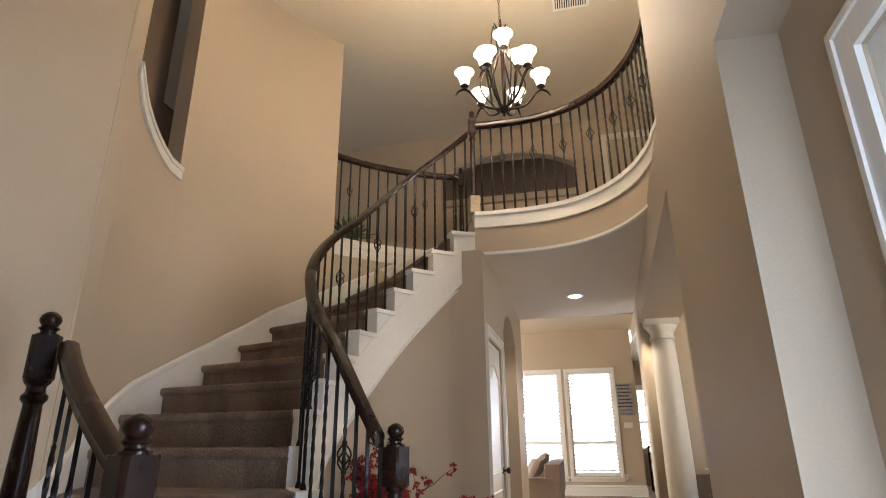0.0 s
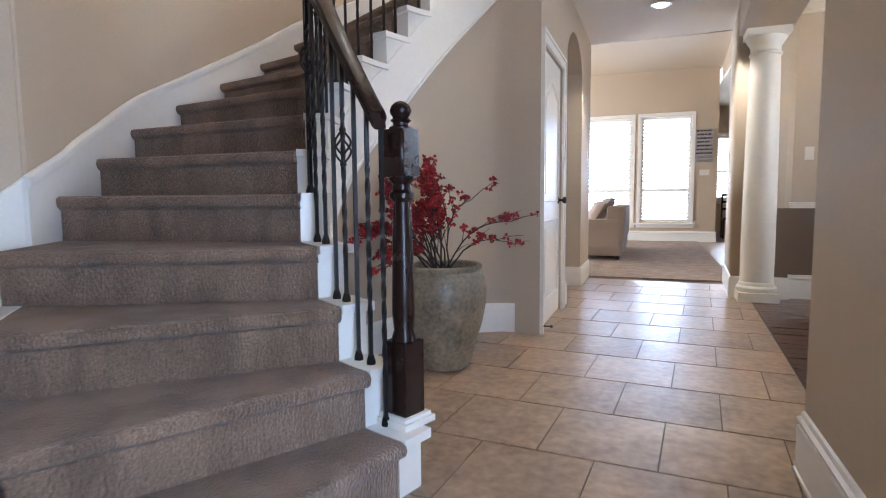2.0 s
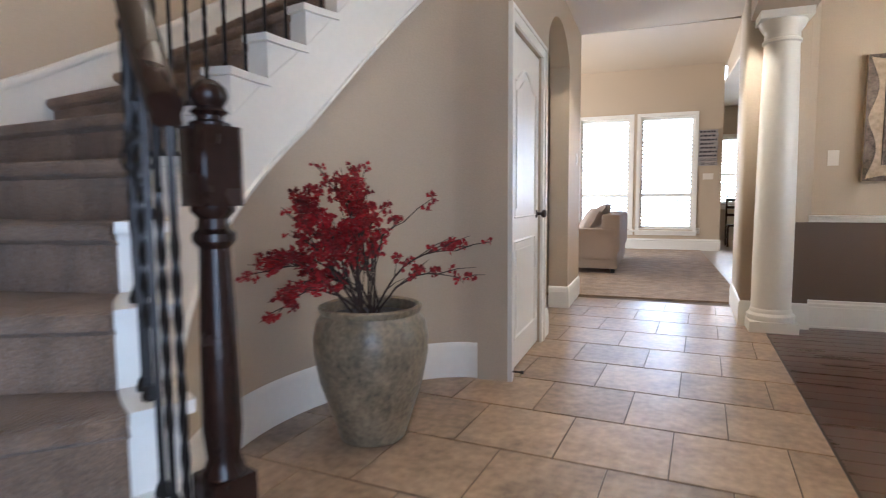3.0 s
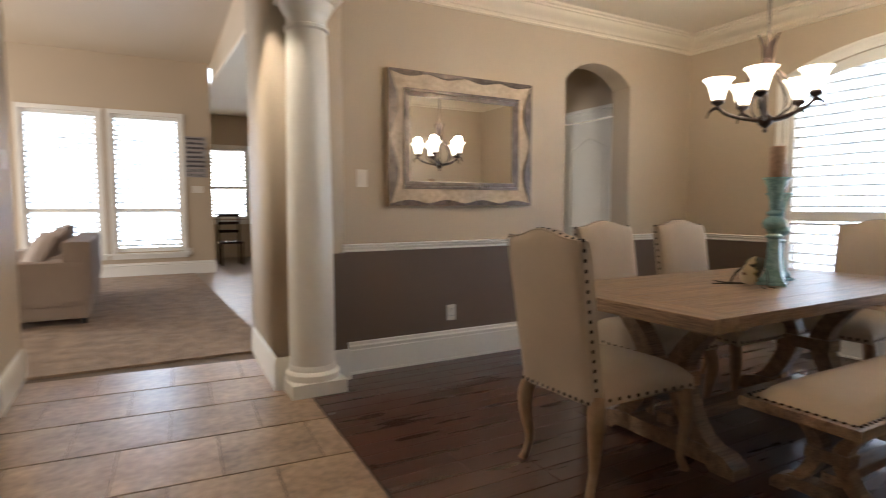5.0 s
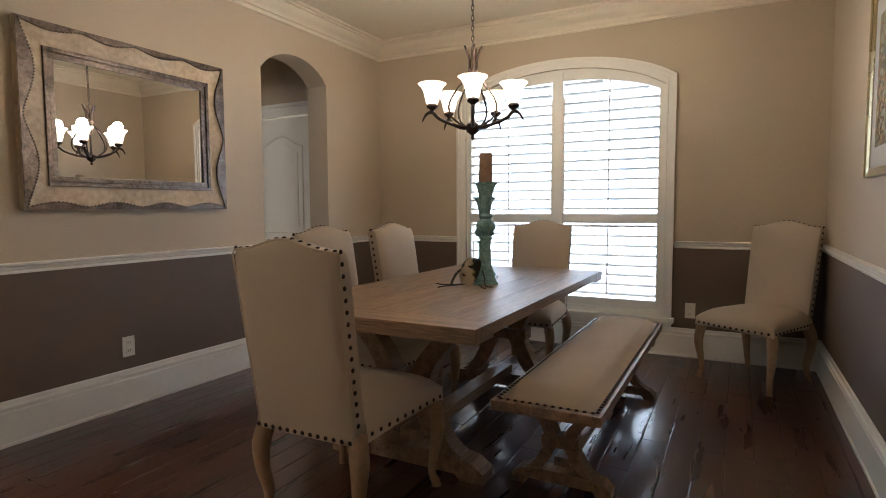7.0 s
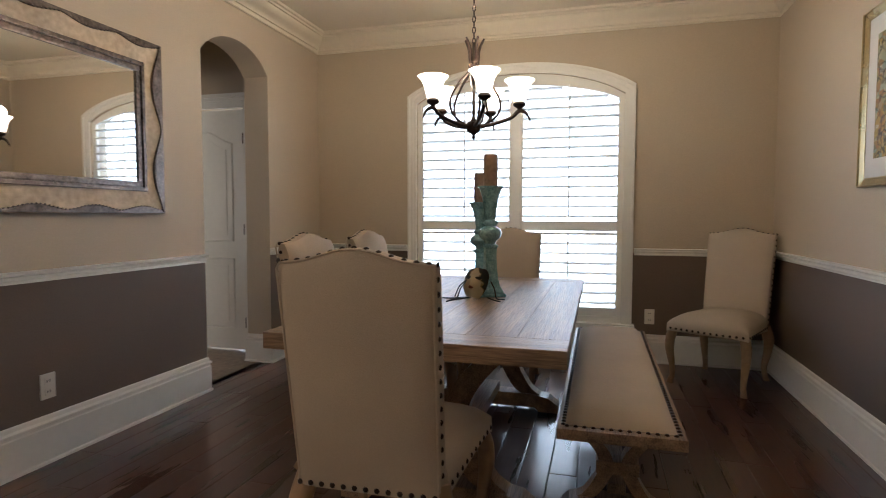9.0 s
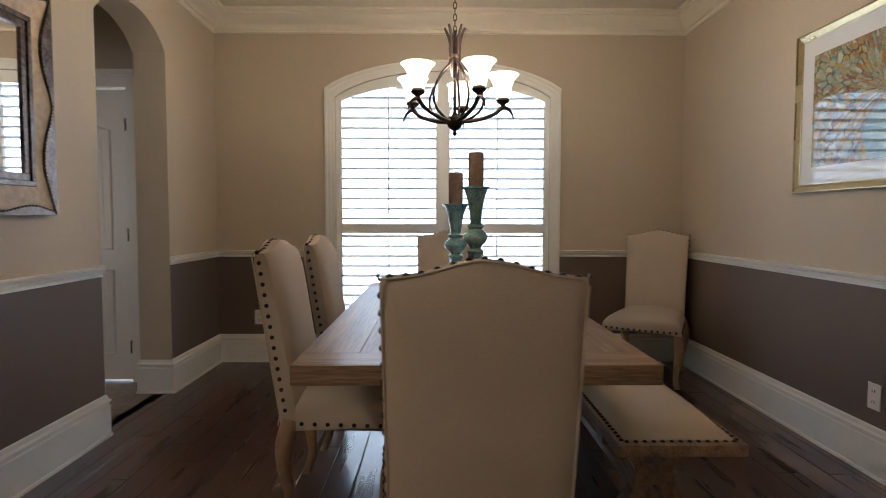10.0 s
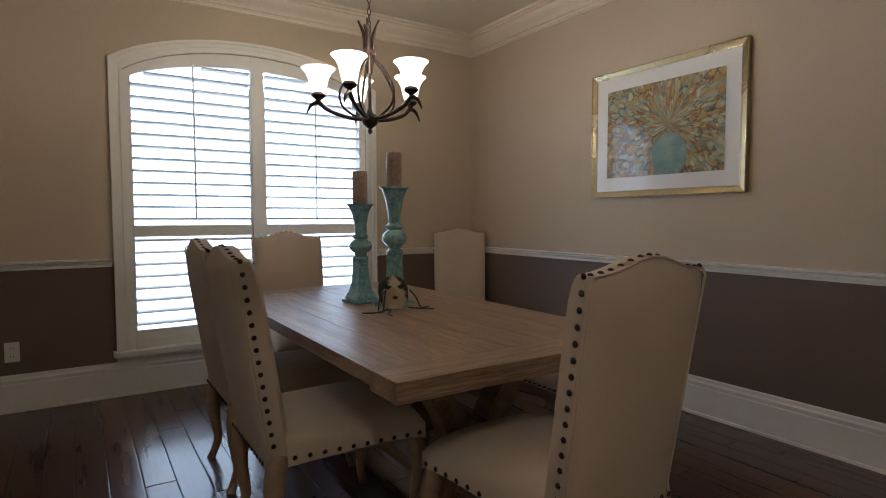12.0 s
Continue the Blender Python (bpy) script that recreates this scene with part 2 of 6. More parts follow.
def sweep(bm, pts, prof, flip=1):
    """A moulding along pts: prof holds (out, up) pairs; out points to the right of the way, or left with flip -1."""
    pts = [Vector(p) for p in pts]
    rings = []
    for i, p in enumerate(pts):
        a = (p - pts[i - 1]) if i else (pts[1] - p)
        b = (pts[i + 1] - p) if i < len(pts) - 1 else a
        a, b = Vector((a.x, a.y, 0)).normalized(), Vector((b.x, b.y, 0)).normalized()
        m = (a + b).normalized()
        side = Vector((m.y, -m.x, 0)) * flip / max(0.4, m.dot(a))
        rings.append([bm.verts.new(p + side * u + Vector((0, 0, v))) for u, v in prof])
    k = len(prof)
    for r, s in zip(rings, rings[1:]):
        for j in range(k):
            bm.faces.new((r[j], r[(j + 1) % k], s[(j + 1) % k], s[j]))
    bm.faces.new(rings[0][::-1])
    bm.faces.new(rings[-1])


def prism(bm, outline, z0, z1):
    a = [bm.verts.new((x, y, z0)) for x, y in outline]
    b = [bm.verts.new((x, y, z1)) for x, y in outline]
    n = len(outline)
    for i in range(n):
        bm.faces.new((a[i], a[(i + 1) % n], b[(i + 1) % n], b[i]))
    bm.faces.new(a[::-1])
    bm.faces.new(b)


def mesh_of(name, bm, mat, smooth=True):
    bmesh.ops.recalc_face_normals(bm, faces=bm.faces)
    me = bpy.data.meshes.new(name)
    bm.normal_update()
    bm.faces.ensure_lookup_table()
    square = [max(abs(c) for c in f.normal) > 0.9999 for f in bm.faces]
    area = [f.calc_area() for f in bm.faces]
    bm.faces.index_update()
    plane = []
    for f in bm.faces:
        near = [area[g.index] for e in f.edges for g in e.link_faces if not square[g.index]]
        plane.append(square[f.index] and area[f.index] > 3 * max(near, default=0))
    bm.to_mesh(me)
    bm.free()
    me.materials.append(mat)
    if smooth:
        for p in me.polygons:
            p.use_smooth = True
        me.set_sharp_from_angle(angle=radians(38))
        for p, flat in zip(me.polygons, plane):
            if flat:
                p.use_smooth = False
    return me


def part(name, bm, mat, parent=None, label="", smooth=True, at=None):
    ob = new(name, bm if isinstance(bm, bpy.types.Mesh) else mesh_of(name, bm, mat, smooth))
    if parent is not None:
        ob.parent = parent
    if at is not None:
        ob.matrix_basis = at
    return tagged(ob, label)


def structure(name, bm, mat, label, category, smooth=True):
    bmesh.ops.remove_doubles(bm, verts=bm.verts, dist=0.0001)
    return tagged(part(name, bm, mat, smooth=smooth), label, category, kind="structure")


def thing(name, label, category, group="", at=None, kind=""):
    ob = new(name)
    ob.empty_display_size = 0.1
    if at is not None:
        ob.matrix_basis = at
    return tagged(ob, label, category, group, kind)


def B(*boxes, bevel=0.0):
    bm = bmesh.new()
    for b in boxes:
        box(bm, *b, bevel=bevel)
    return bm


def table_of(tab, th):
    for (a, u), (b, v) in zip(tab, tab[1:]):
        if a <= th <= b:
            return u + (v - u) * (th - a) / (b - a)
    return tab[0][1] if th < tab[0][0] else tab[-1][1]


# ---- plan ----
CX, CY, RISE = 0.75, 4.535, 0.2
UP, TOP, CEIL, LOFT = 3.2, 5.62, 2.805, 2.80
NORTH, EAST, SOUTH, HEND = 7.755, 5.86, 4.0, 8.72
RI = [253, 246.5, 240, 233, 222, 211, 199.5, 188, 176.5, 165, 156, 147.5, 139, 130, 121, 112]
RO = [253, 243.5, 233, 221, 207.5, 196.5, 188, 179.5, 171.5, 163.8, 157, 148, 139, 130, 121, 112]
OUTER = [(105, 2.5), (143, 2.5), (165, 2.55), (186, 2.62), (198, 2.52), (206, 2.45), (212, 2.44), (260, 2.45)]
RING = [(-33, 1.12), (-15, 1.03), (1, 0.985), (19.5, 1.004), (35.8, 1.05), (51.4, 1.11), (67, 1.16), (82.3, 1.182), (97, 1.2), (112, 1.262)]


def P(th, r, z=0.0):
    return Vector((CX + r * math.cos(radians(th)), CY + r * math.sin(radians(th)), z))


def ex(y):
    return 1.615 + 0.055 * max(0.0, y - 3.9)


def r_out(th):
    return table_of(OUTER, th)


def r_ring(th):
    return table_of(RING, th)


def stair_z(th):
    tab = sorted((a, (i + 1) * RISE) for i, a in enumerate(RI))
    return table_of(tab, th)


def span(a, b, step):
    n = max(1, round(abs(b - a) / step))
    return [a + (b - a) * i / n for i in range(n + 1)]


def polar_wall(bm, th0, th1, r0, r1, z0, z1, step=3.0):
    """A bent slab between two radii; radii and heights may be numbers or functions of the angle."""
    f = [(v if callable(v) else (lambda th, v=v: v)) for v in (r0, r1, z0, z1)]
    rings = []
    for th in span(th0, th1, step):
        a, b, lo, hi = (g(th) for g in f)
        rings.append([bm.verts.new(P(th, a, lo)), bm.verts.new(P(th, b, lo)), bm.verts.new(P(th, b, hi)), bm.verts.new(P(th, a, hi))])
    for r, s in zip(rings, rings[1:]):
        for j in range(4):
            bm.faces.new((r[j], r[(j + 1) % 4], s[(j + 1) % 4], s[j]))
    bm.faces.new(rings[0][::-1])
    bm.faces.new(rings[-1])

# ---- structure: floors ----
structure("ground", B((-40, 60, -40, 60, -0.4, -0.3)), PORCH, "pale concrete and ground outside the house", "ground")
floor_t = structure("floor_hall", B((-5, 1.75, -1.6, HEND, -0.08, -0.006), (1.75, 2.4, 4.0, HEND, -0.08, -0.0065)), GROUT, "beige stone-look tile floor with brown grout", "floor")
floor_d = structure("floor_dining", B((1.9, EAST + 0.1, SOUTH - 0.1, NORTH + 0.05, -0.06, -0.004)), GAP, "dark walnut plank floor with a glossy finish", "floor")
structure("floor_living", B((-4.5, 2.02, HEND, 14.95, -0.08, 0.012)), CARPET_L, "tan cut-pile carpet in the living room", "floor")
structure("floor_kitchen", B((2.02, 6.5, HEND, 18.0, -0.08, 0.0)), TILE, "beige tile floor beside the carpet", "floor")
structure("floor_passage", B((2.33, 6.6, NORTH + 0.05, HEND, -0.08, 0.0)), TILE, "beige tile floor of the passage", "floor")

# ---- structure: walls below ----
WB = bmesh.new()
# hall west wall, with a door and an arched opening
DY0, DY1, DH = 5.67, 6.55, 2.06
AY0, AY1, ASP, AAP = 6.83, 7.95, 2.30, 2.56
HW0, HW1 = 0.18, 0.36


def arch_z(u):
    """Height of a segmental arch at u in -1..1."""
    return math.sqrt(max(0.0, 1 - (0.86 * u) ** 2))


def arch_heights(spring, apex, n=16):
    lo = arch_z(1)
    return [(-1 + 2 * i / n, spring + (apex - spring) * (arch_z(-1 + 2 * i / n) - lo) / (1 - lo)) for i in range(n + 1)]


def arch_top(bm, axis, a0, a1, b0, b1, spring, apex, top):
    """The wall above an arched opening, from a0 to a1 along the axis and b0 to b1 through the wall."""
    hs = arch_heights(spring, apex)
    pts = [((a0 + a1) / 2 + u * (a1 - a0) / 2, z) for u, z in hs]
    for (p, zp), (q, zq) in zip(pts, pts[1:]):
        vs = []
        for a, z in ((p, zp), (q, zq), (q, top), (p, top)):
            for b in (b0, b1):
                vs.append(bm.verts.new((a, b, z) if axis == "x" else (b, a, z)))
        for f in ((0, 2, 4, 6), (1, 7, 5, 3), (0, 1, 3, 2), (4, 5, 7, 6)):
            bm.faces.new([vs[i] for i in f])


box(WB, HW0, HW1, 5.58, DY0, 0, LOFT)
box(WB, HW0, HW1, DY0, DY1, DH, LOFT)
box(WB, HW0, HW1, DY1, AY0, 0, LOFT)
arch_top(WB, "y", AY0, AY1, HW0, HW1, ASP, AAP, LOFT)
box(WB, HW0, HW1, AY1, 8.78, 0, LOFT)
structure("wall_hall_west", WB, PAINT, "beige painted hall wall with a door and an arched opening", "wall")
structure("wall_closet", B((-0.75, -0.70, 5.9, 8.78, 0, LOFT), (-0.70, 0.18, 8.75, 8.78, 0, LOFT)), PAINT, "beige wall beyond the arched opening", "wall")

# curved wall under the stair
bm = bmesh.new()
UNDER = [(105, 1.12), (112, 1.15), (122, 1.26), (130, 1.28), (260, 1.28)]
polar_wall(bm, 110, 250, lambda t: table_of(UNDER, t), lambda t: table_of(UNDER, t) + 0.1, 0, lambda t: max(0.02, stair_z(t) - 0.55))
structure("wall_under_stair", bm, PAINT, "curved beige wall under the staircase", "wall")

# east side of the foyer and hall
bm = bmesh.new()
y0, y1 = 2.70, 3.86
prism(bm, [(ex(y0), y0), (ex(y1), y1), (1.98, y1 + 0.02), (1.98, SOUTH - 0.1), (2.1, SOUTH - 0.1), (2.1, y0)], 0, 2.48)
prism(bm, [(ex(0), -1.6), (ex(y1), y1), (1.98, y1 + 0.02), (2.1, y0), (2.1, -1.6)], 2.48, TOP)
box(bm, 1.81, 2.1, 2.30, y0, 0, 2.48)
box(bm, 1.81, 2.1, 1.20, 2.30, 2.12, 2.48)
box(bm, 1.81, 2.1, 0.4, 1.20, 0, 2.48)
prism(bm, [(ex(0), -1.6), (ex(0.4), 0.4), (2.1, 0.4), (2.1, -1.6)], 0, 2.48)
structure("wall_foyer_east", bm, PAINT, "beige foyer wall with a recessed entry", "wall")
bm = bmesh.new()
prism(bm, [(ex(y1), y1), (ex(7.66), 7.66), (ex(7.66) + 0.42, 7.75), (ex(y1) + 0.42, y1)], 2.46, UP - 0.34)
structure("beam_dining_opening", bm, PAINT, "beige boxed beam over the dining room opening", "beam")
bm = bmesh.new()
prism(bm, [(ex(7.66), 7.66), (ex(HEND), HEND), (2.32, HEND), (2.32, NORTH), (2.25, 7.72), (2.25, 7.66)], 0, LOFT)
structure("wall_hall_east", bm, PAINT, "beige wall end between hall and dining room", "wall")

structure("wall_column_return", B((2.12, 2.30, 7.655, 7.75, 0, 0.86)), PAINT_DARK, "dark brown wall return behind the column", "wall")

# dining room
WY0, WY1, WZ0, WSP, WAP = 5.076, 6.802, 0.30, 2.14, 2.345
NA0, NA1, NSP, NAP = 4.28, 5.042, 2.242, 2.41
RAILSPLIT = 0.875


def wall_pair(name, boxes, arch=None, label=""):
    """A wall in two paints: brown below the chair rail, beige above."""
    up, lo = bmesh.new(), bmesh.new()
    for b in boxes:
        if b[5] > RAILSPLIT:
            box(up, *b[:4], max(b[4], RAILSPLIT), b[5])
        if b[4] < RAILSPLIT:
            box(lo, *b[:4], b[4], min(b[5], RAILSPLIT))
    if arch:
        arch_top(up, *arch)
    structure(name, up, PAINT, label + ", beige upper part", "wall")
    structure(name + "_lower", lo, PAINT_DARK, label + ", dark brown lower part", "wall")


wall_pair("wall_north", [(2.25, NA0, NORTH, NORTH + 0.21, 0, CEIL), (NA1, EAST + 0.2, NORTH, NORTH + 0.21, 0, CEIL)],
          ("x", NA0, NA1, NORTH, NORTH + 0.21, NSP, NAP, CEIL), "painted dining room wall")
structure("arch_jamb", B((NA1 - 0.005, NA1, NORTH + 0.001, NORTH + 0.21, 0, RAILSPLIT), (NA0, NA0 + 0.005, NORTH + 0.001, NORTH + 0.21, 0, RAILSPLIT)), PAINT, "beige reveal of the dining room arch", "wall")
wall_pair("wall_east", [(EAST, EAST + 0.2, SOUTH - 0.2, WY0, 0, CEIL), (EAST, EAST + 0.2, WY1, NORTH, 0, CEIL), (EAST, EAST + 0.2, WY0, WY1, 0, WZ0)],
          ("y", WY0, WY1, EAST, EAST + 0.2, WSP, WAP, CEIL), "painted dining room wall round the window")
wall_pair("wall_south", [(1.984, EAST, SOUTH - 0.2, SOUTH, 0, CEIL)], None, "painted dining room wall")
structure("ceiling_dining", B((1.78, EAST + 0.1, SOUTH - 0.1, NORTH + 0.1, CEIL - 0.008, CEIL + 0.002)), CEILING, "flat off-white dining room ceiling", "ceiling")

# passage behind the dining room arch
# Unseen wall added to dim the passage; the gap sets its brightness.
structure("added_passage_screen", B((2.36, 3.1, 9.03, 9.13, 0, 3.2), (4.7, 5.30, 9.03, 9.13, 0, 3.2), (3.1, 4.7, 9.03, 9.13, 2.2, 3.2), (2.32, 2.36, HEND - 0.02, 9.13, 0, 3.2)), PAINT, "unseen beige wall added to limit light in the passage", "wall")
PX, PY0, PY1 = 5.30, 8.15, 8.96
structure("wall_passage", B((PX, PX + 0.12, NORTH + 0.21, PY0, 0, CEIL), (PX, PX + 0.12, PY1, 9.6, 0, CEIL), (PX, PX + 0.12, PY0, PY1, 2.08, CEIL)), PAINT, "beige passage walls", "wall")
structure("ceiling_passage", B((2.3, 6.6, NORTH + 0.1, 9.0, CEIL + 0.003, CEIL + 0.05)), CEILING, "flat passage ceiling", "ceiling")

# living room and beyond
LW = 14.9
bm = B((-4.5, -0.38, LW, LW + 0.2, 0, 3.72), (-0.38, 0.63, LW, LW + 0.2, 0, 0.42), (-0.38, 0.63, LW, LW + 0.2, 2.72, 3.72), (0.63, 0.83, LW, LW + 0.2, 0, 3.72),
       (0.83, 1.85, LW, LW + 0.2, 0, 0.42), (0.83, 1.85, LW, LW + 0.2, 2.72, 3.72), (1.85, 2.36, LW, LW + 0.2, 0, 3.72))
structure("wall_living_north", bm, PAINT, "beige living room wall with two tall windows", "wall")
# West gap at y 11.0 to 13.8 is invented, cut for the fill lamp.
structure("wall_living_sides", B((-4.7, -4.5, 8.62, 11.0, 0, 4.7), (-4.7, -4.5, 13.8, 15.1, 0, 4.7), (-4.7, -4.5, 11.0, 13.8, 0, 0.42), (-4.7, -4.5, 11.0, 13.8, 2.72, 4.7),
          # Pieces at y 9.14 back the added passage wall, with the same gap.
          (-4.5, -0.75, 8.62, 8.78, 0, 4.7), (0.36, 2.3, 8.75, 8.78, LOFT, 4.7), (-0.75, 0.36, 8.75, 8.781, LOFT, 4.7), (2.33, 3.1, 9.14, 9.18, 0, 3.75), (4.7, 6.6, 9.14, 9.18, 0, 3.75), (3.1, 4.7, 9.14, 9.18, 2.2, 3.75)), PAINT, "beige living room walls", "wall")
bm = bmesh.new()
va = [bm.verts.new((-4.7, y, z)) for y, z in ((8.7, 4.6), (15.1, 3.66), (15.1, 3.76), (8.7, 4.7))]
vb = [bm.verts.new((2.5, v.co.y, v.co.z)) for v in va]
for i in range(4):
    bm.faces.new((va[i], va[(i + 1) % 4], vb[(i + 1) % 4], vb[i]))
bm.faces.new(va[::-1])
bm.faces.new(vb)
structure("ceiling_living", bm, PAINT, "beige sloping living room ceiling", "ceiling")
structure("ceiling_kitchen", B((2.36, 6.6, 8.76, 18.2, 3.3, 3.35)), CEILING, "flat off-white kitchen ceiling", "ceiling")
structure("wall_kitchen", B((2.36, 2.62, 18.0, 18.2, 0, 3.3), (2.62, 3.5, 18.0, 18.2, 0, 0.9), (2.62, 3.5, 18.0, 18.2, 2.55, 3.3), (3.5, 6.6, 18.0, 18.2, 0, 3.3), (6.5, 6.6, 9.18, 18.0, 0, 3.3),
          (2.2, 2.36, LW + 0.2, 18.2, 0, 3.75), (2.40, 2.50, 8.79, LW, 3.35, 4.7)), PAINT, "beige kitchen walls with a shuttered window", "wall")

# ---- structure: foyer shell and upper floor ----
bm = bmesh.new()
TH = 0.14
polar_wall(bm, 143.4, 182.8, r_out, lambda t: r_out(t) + TH, 0, TOP)


def niche_z(t):
    return 3.29 + 0.0085 * (t - 186)


polar_wall(bm, 182.8, 206, r_out, lambda t: r_out(t) + TH, 0, niche_z)
polar_wall(bm, 182.8, 206, r_out, lambda t: r_out(t) + TH, 5.25, TOP)
polar_wall(bm, 206, 213.5, r_out, lambda t: r_out(t) + TH, 0, TOP)
polar_wall(bm, 108, 143.4, r_out, lambda t: r_out(t) + TH, 0, UP - 0.06)
structure("wall_stair_outer", bm, PAINT, "tall curved beige wall along the staircase", "wall")
c = P(213.5, r_out(209))
structure("wall_foyer_west", B((c.x - 0.15, c.x, -1.6, c.y + 0.02, 0, TOP)), PAINT, "tall flat beige foyer wall", "wall")
structure("wall_foyer_south", B((-1.6, 2.1, -1.75, -1.6, 0, TOP)), PAINT, "beige foyer wall behind the entry", "wall")


bm = bmesh.new()
polar_wall(bm, 181, 208, lambda t: r_out(t) + 0.34, lambda t: r_out(t) + 0.40, UP - 0.02, TOP)
structure("wall_niche_back", bm, PAINT_DARK, "dark brown back of the upper wall niche", "wall")


def slab_out(th):
    s, c = math.sin(radians(th)), math.cos(radians(th))
    r = min(4.3, (8.74 - CY) / s) if s > 0.3 else 4.3
    return min(r, 1.42 / c) if c > 0.2 else r


bm = bmesh.new()
polar_wall(bm, -31, 111.9, r_ring, slab_out, LOFT, UP - 0.03)
polar_wall(bm, 111.9, 143.4, lambda t: r_out(t) + 0.02, slab_out, LOFT, UP - 0.03)
polar_wall(bm, 143.4, 212, lambda t: r_out(t) + 0.05, slab_out, LOFT, UP - 0.03)
structure("ceiling_hall", bm, CEILING, "off-white hall ceiling under the gallery", "ceiling")
bm = bmesh.new()
polar_wall(bm, -31, 111.9, lambda t: r_ring(t) + 0.02, slab_out, UP - 0.03, UP)
polar_wall(bm, 111.9, 212, lambda t: r_out(t) + 0.06, slab_out, UP - 0.03, UP)
structure("floor_gallery", bm, CARPET_S, "taupe carpet on the upper gallery", "floor")
structure("floor_gallery_east", B((2.0, 5.2, 3.9, 8.74, CEIL + 0.06, UP - 0.002)), CARPET_S, "taupe carpet on the upper landing", "floor")
structure("ceiling_upper", B((-4.2, 5.2, -1.75, 9.6, TOP, TOP + 0.1)), CEILING, "high flat ceiling over foyer and gallery", "ceiling")
bm = B((-4.2, -0.67, 8.4, 8.55, UP, TOP), (1.31, 5.2, 8.4, 8.55, UP, TOP))
arch_top(bm, "x", -0.67, 1.31, 8.4, 8.55, 4.93, 5.22, TOP)
structure("wall_upper_north", bm, PAINT, "beige upper wall with a wide arched opening", "wall")
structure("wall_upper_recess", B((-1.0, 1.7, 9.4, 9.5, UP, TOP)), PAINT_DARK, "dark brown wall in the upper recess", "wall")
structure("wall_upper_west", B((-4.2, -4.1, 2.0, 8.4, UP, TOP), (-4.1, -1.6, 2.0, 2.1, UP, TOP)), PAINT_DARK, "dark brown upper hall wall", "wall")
structure("wall_upper_east", B((3.0, 3.1, 3.0, 8.4, UP, TOP), (1.98, 3.0, 2.95, 3.05, UP, TOP)), PAINT, "beige upper gallery wall", "wall")
# gallery fascia
bm = bmesh.new()
polar_wall(bm, -31, 112, lambda t: r_ring(t) - 0.035, lambda t: r_ring(t) + 0.10, UP - 0.035, UP + 0.005)
polar_wall(bm, -31, 112, lambda t: r_ring(t) - 0.018, lambda t: r_ring(t) + 0.02, UP - 0.13, UP - 0.035)
polar_wall(bm, -31, 112, lambda t: r_ring(t) - 0.026, lambda t: r_ring(t) + 0.01, UP - 0.15, UP - 0.128)
polar_wall(bm, -31, 112, lambda t: r_ring(t) - 0.012, lambda t: r_ring(t) + 0.02, LOFT - 0.004, LOFT + 0.018)
box(bm, 1.685, 1.765, 4.05, 4.17, UP - 0.06, UP + 0.14)
box(bm, 1.675, 1.775, 4.04, 4.18, UP + 0.14, UP + 0.155)
structure("gallery_trim", bm, WHITE, "white moulded edge of the curved gallery", "trim")
bm = bmesh.new()
polar_wall(bm, -31, 112, lambda t: r_ring(t) - 0.006, lambda t: r_ring(t) + 0.03, LOFT + 0.012, UP - 0.13)
structure("gallery_fascia", bm, PAINT, "beige curved band under the gallery edge", "trim")
bm = bmesh.new()
polar_wall(bm, 110, 143.4, lambda t: r_out(t) - 0.03, lambda t: r_out(t) + 0.16, UP - 0.06, UP + 0.03)
polar_wall(bm, 110, 143.4, lambda t: r_out(t) - 0.02, lambda t: r_out(t) + 0.01, UP - 0.16, UP - 0.06)
structure("curb_trim", bm, WHITE, "white curb under the upper railing", "trim")
bm = bmesh.new()
polar_wall(bm, 182.5, 207, lambda t: r_out(t) - 0.03, lambda t: r_out(t) + TH + 0.02, niche_z, lambda t: niche_z(t) + 0.035)
polar_wall(bm, 182.5, 207, lambda t: r_out(t) - 0.02, lambda t: r_out(t) + 0.02, lambda t: niche_z(t) - 0.07, niche_z)
structure("niche_sill", bm, WHITE, "white moulded sill of the upper wall opening", "trim")

# ---- structure: trim ----
BASE = [(0, 0), (0.016, 0), (0.016, 0.155), (0.013, 0.165), (0.013, 0.185), (0.006, 0.205), (0, 0.21)]
BASE_D = [(0, 0), (0.024, 0), (0.024, 0.014), (0.018, 0.018), (0.018, 0.168), (0.013, 0.174), (0.013, 0.184), (0.021, 0.188), (0.021, 0.197), (0.010, 0.206), (0.007, 0.222), (0, 0.228)]
RAIL = [(0, 0), (0.012, 0.001), (0.012, 0.010), (0.007, 0.013), (0.007, 0.019), (0.020, 0.023), (0.022, 0.034), (0.016, 0.037), (0.034, 0.041), (0.036, 0.052), (0, 0.056)]
CROWN = [(0, 0), (0.010, 0), (0.016, 0.008), (0.010, 0.016), (0.012, 0.034), (0.022, 0.038), (0.026, 0.052), (0.042, 0.066), (0.066, 0.082), (0.088, 0.104), (0.096, 0.124), (0.108, 0.128), (0.110, 0.142), (0.126, 0.148), (0.13, 0.165), (0, 0.165)]
ZRAIL = 0.858
bm = bmesh.new()
E2 = EAST
sweep(bm, [(2.3, NORTH, 0), (NA0, NORTH, 0), (NA0, NORTH + 0.19, 0)], BASE_D)
sweep(bm, [(PX, NORTH + 0.21, 0), (NA1, NORTH + 0.21, 0), (NA1, NORTH, 0), (E2, NORTH, 0), (E2, SOUTH, 0), (1.99, SOUTH, 0), (1.99, 3.87, 0), (ex(3.86), 3.86, 0), (ex(2.7), 2.70, 0), (1.80, 2.70, 0)], BASE_D)
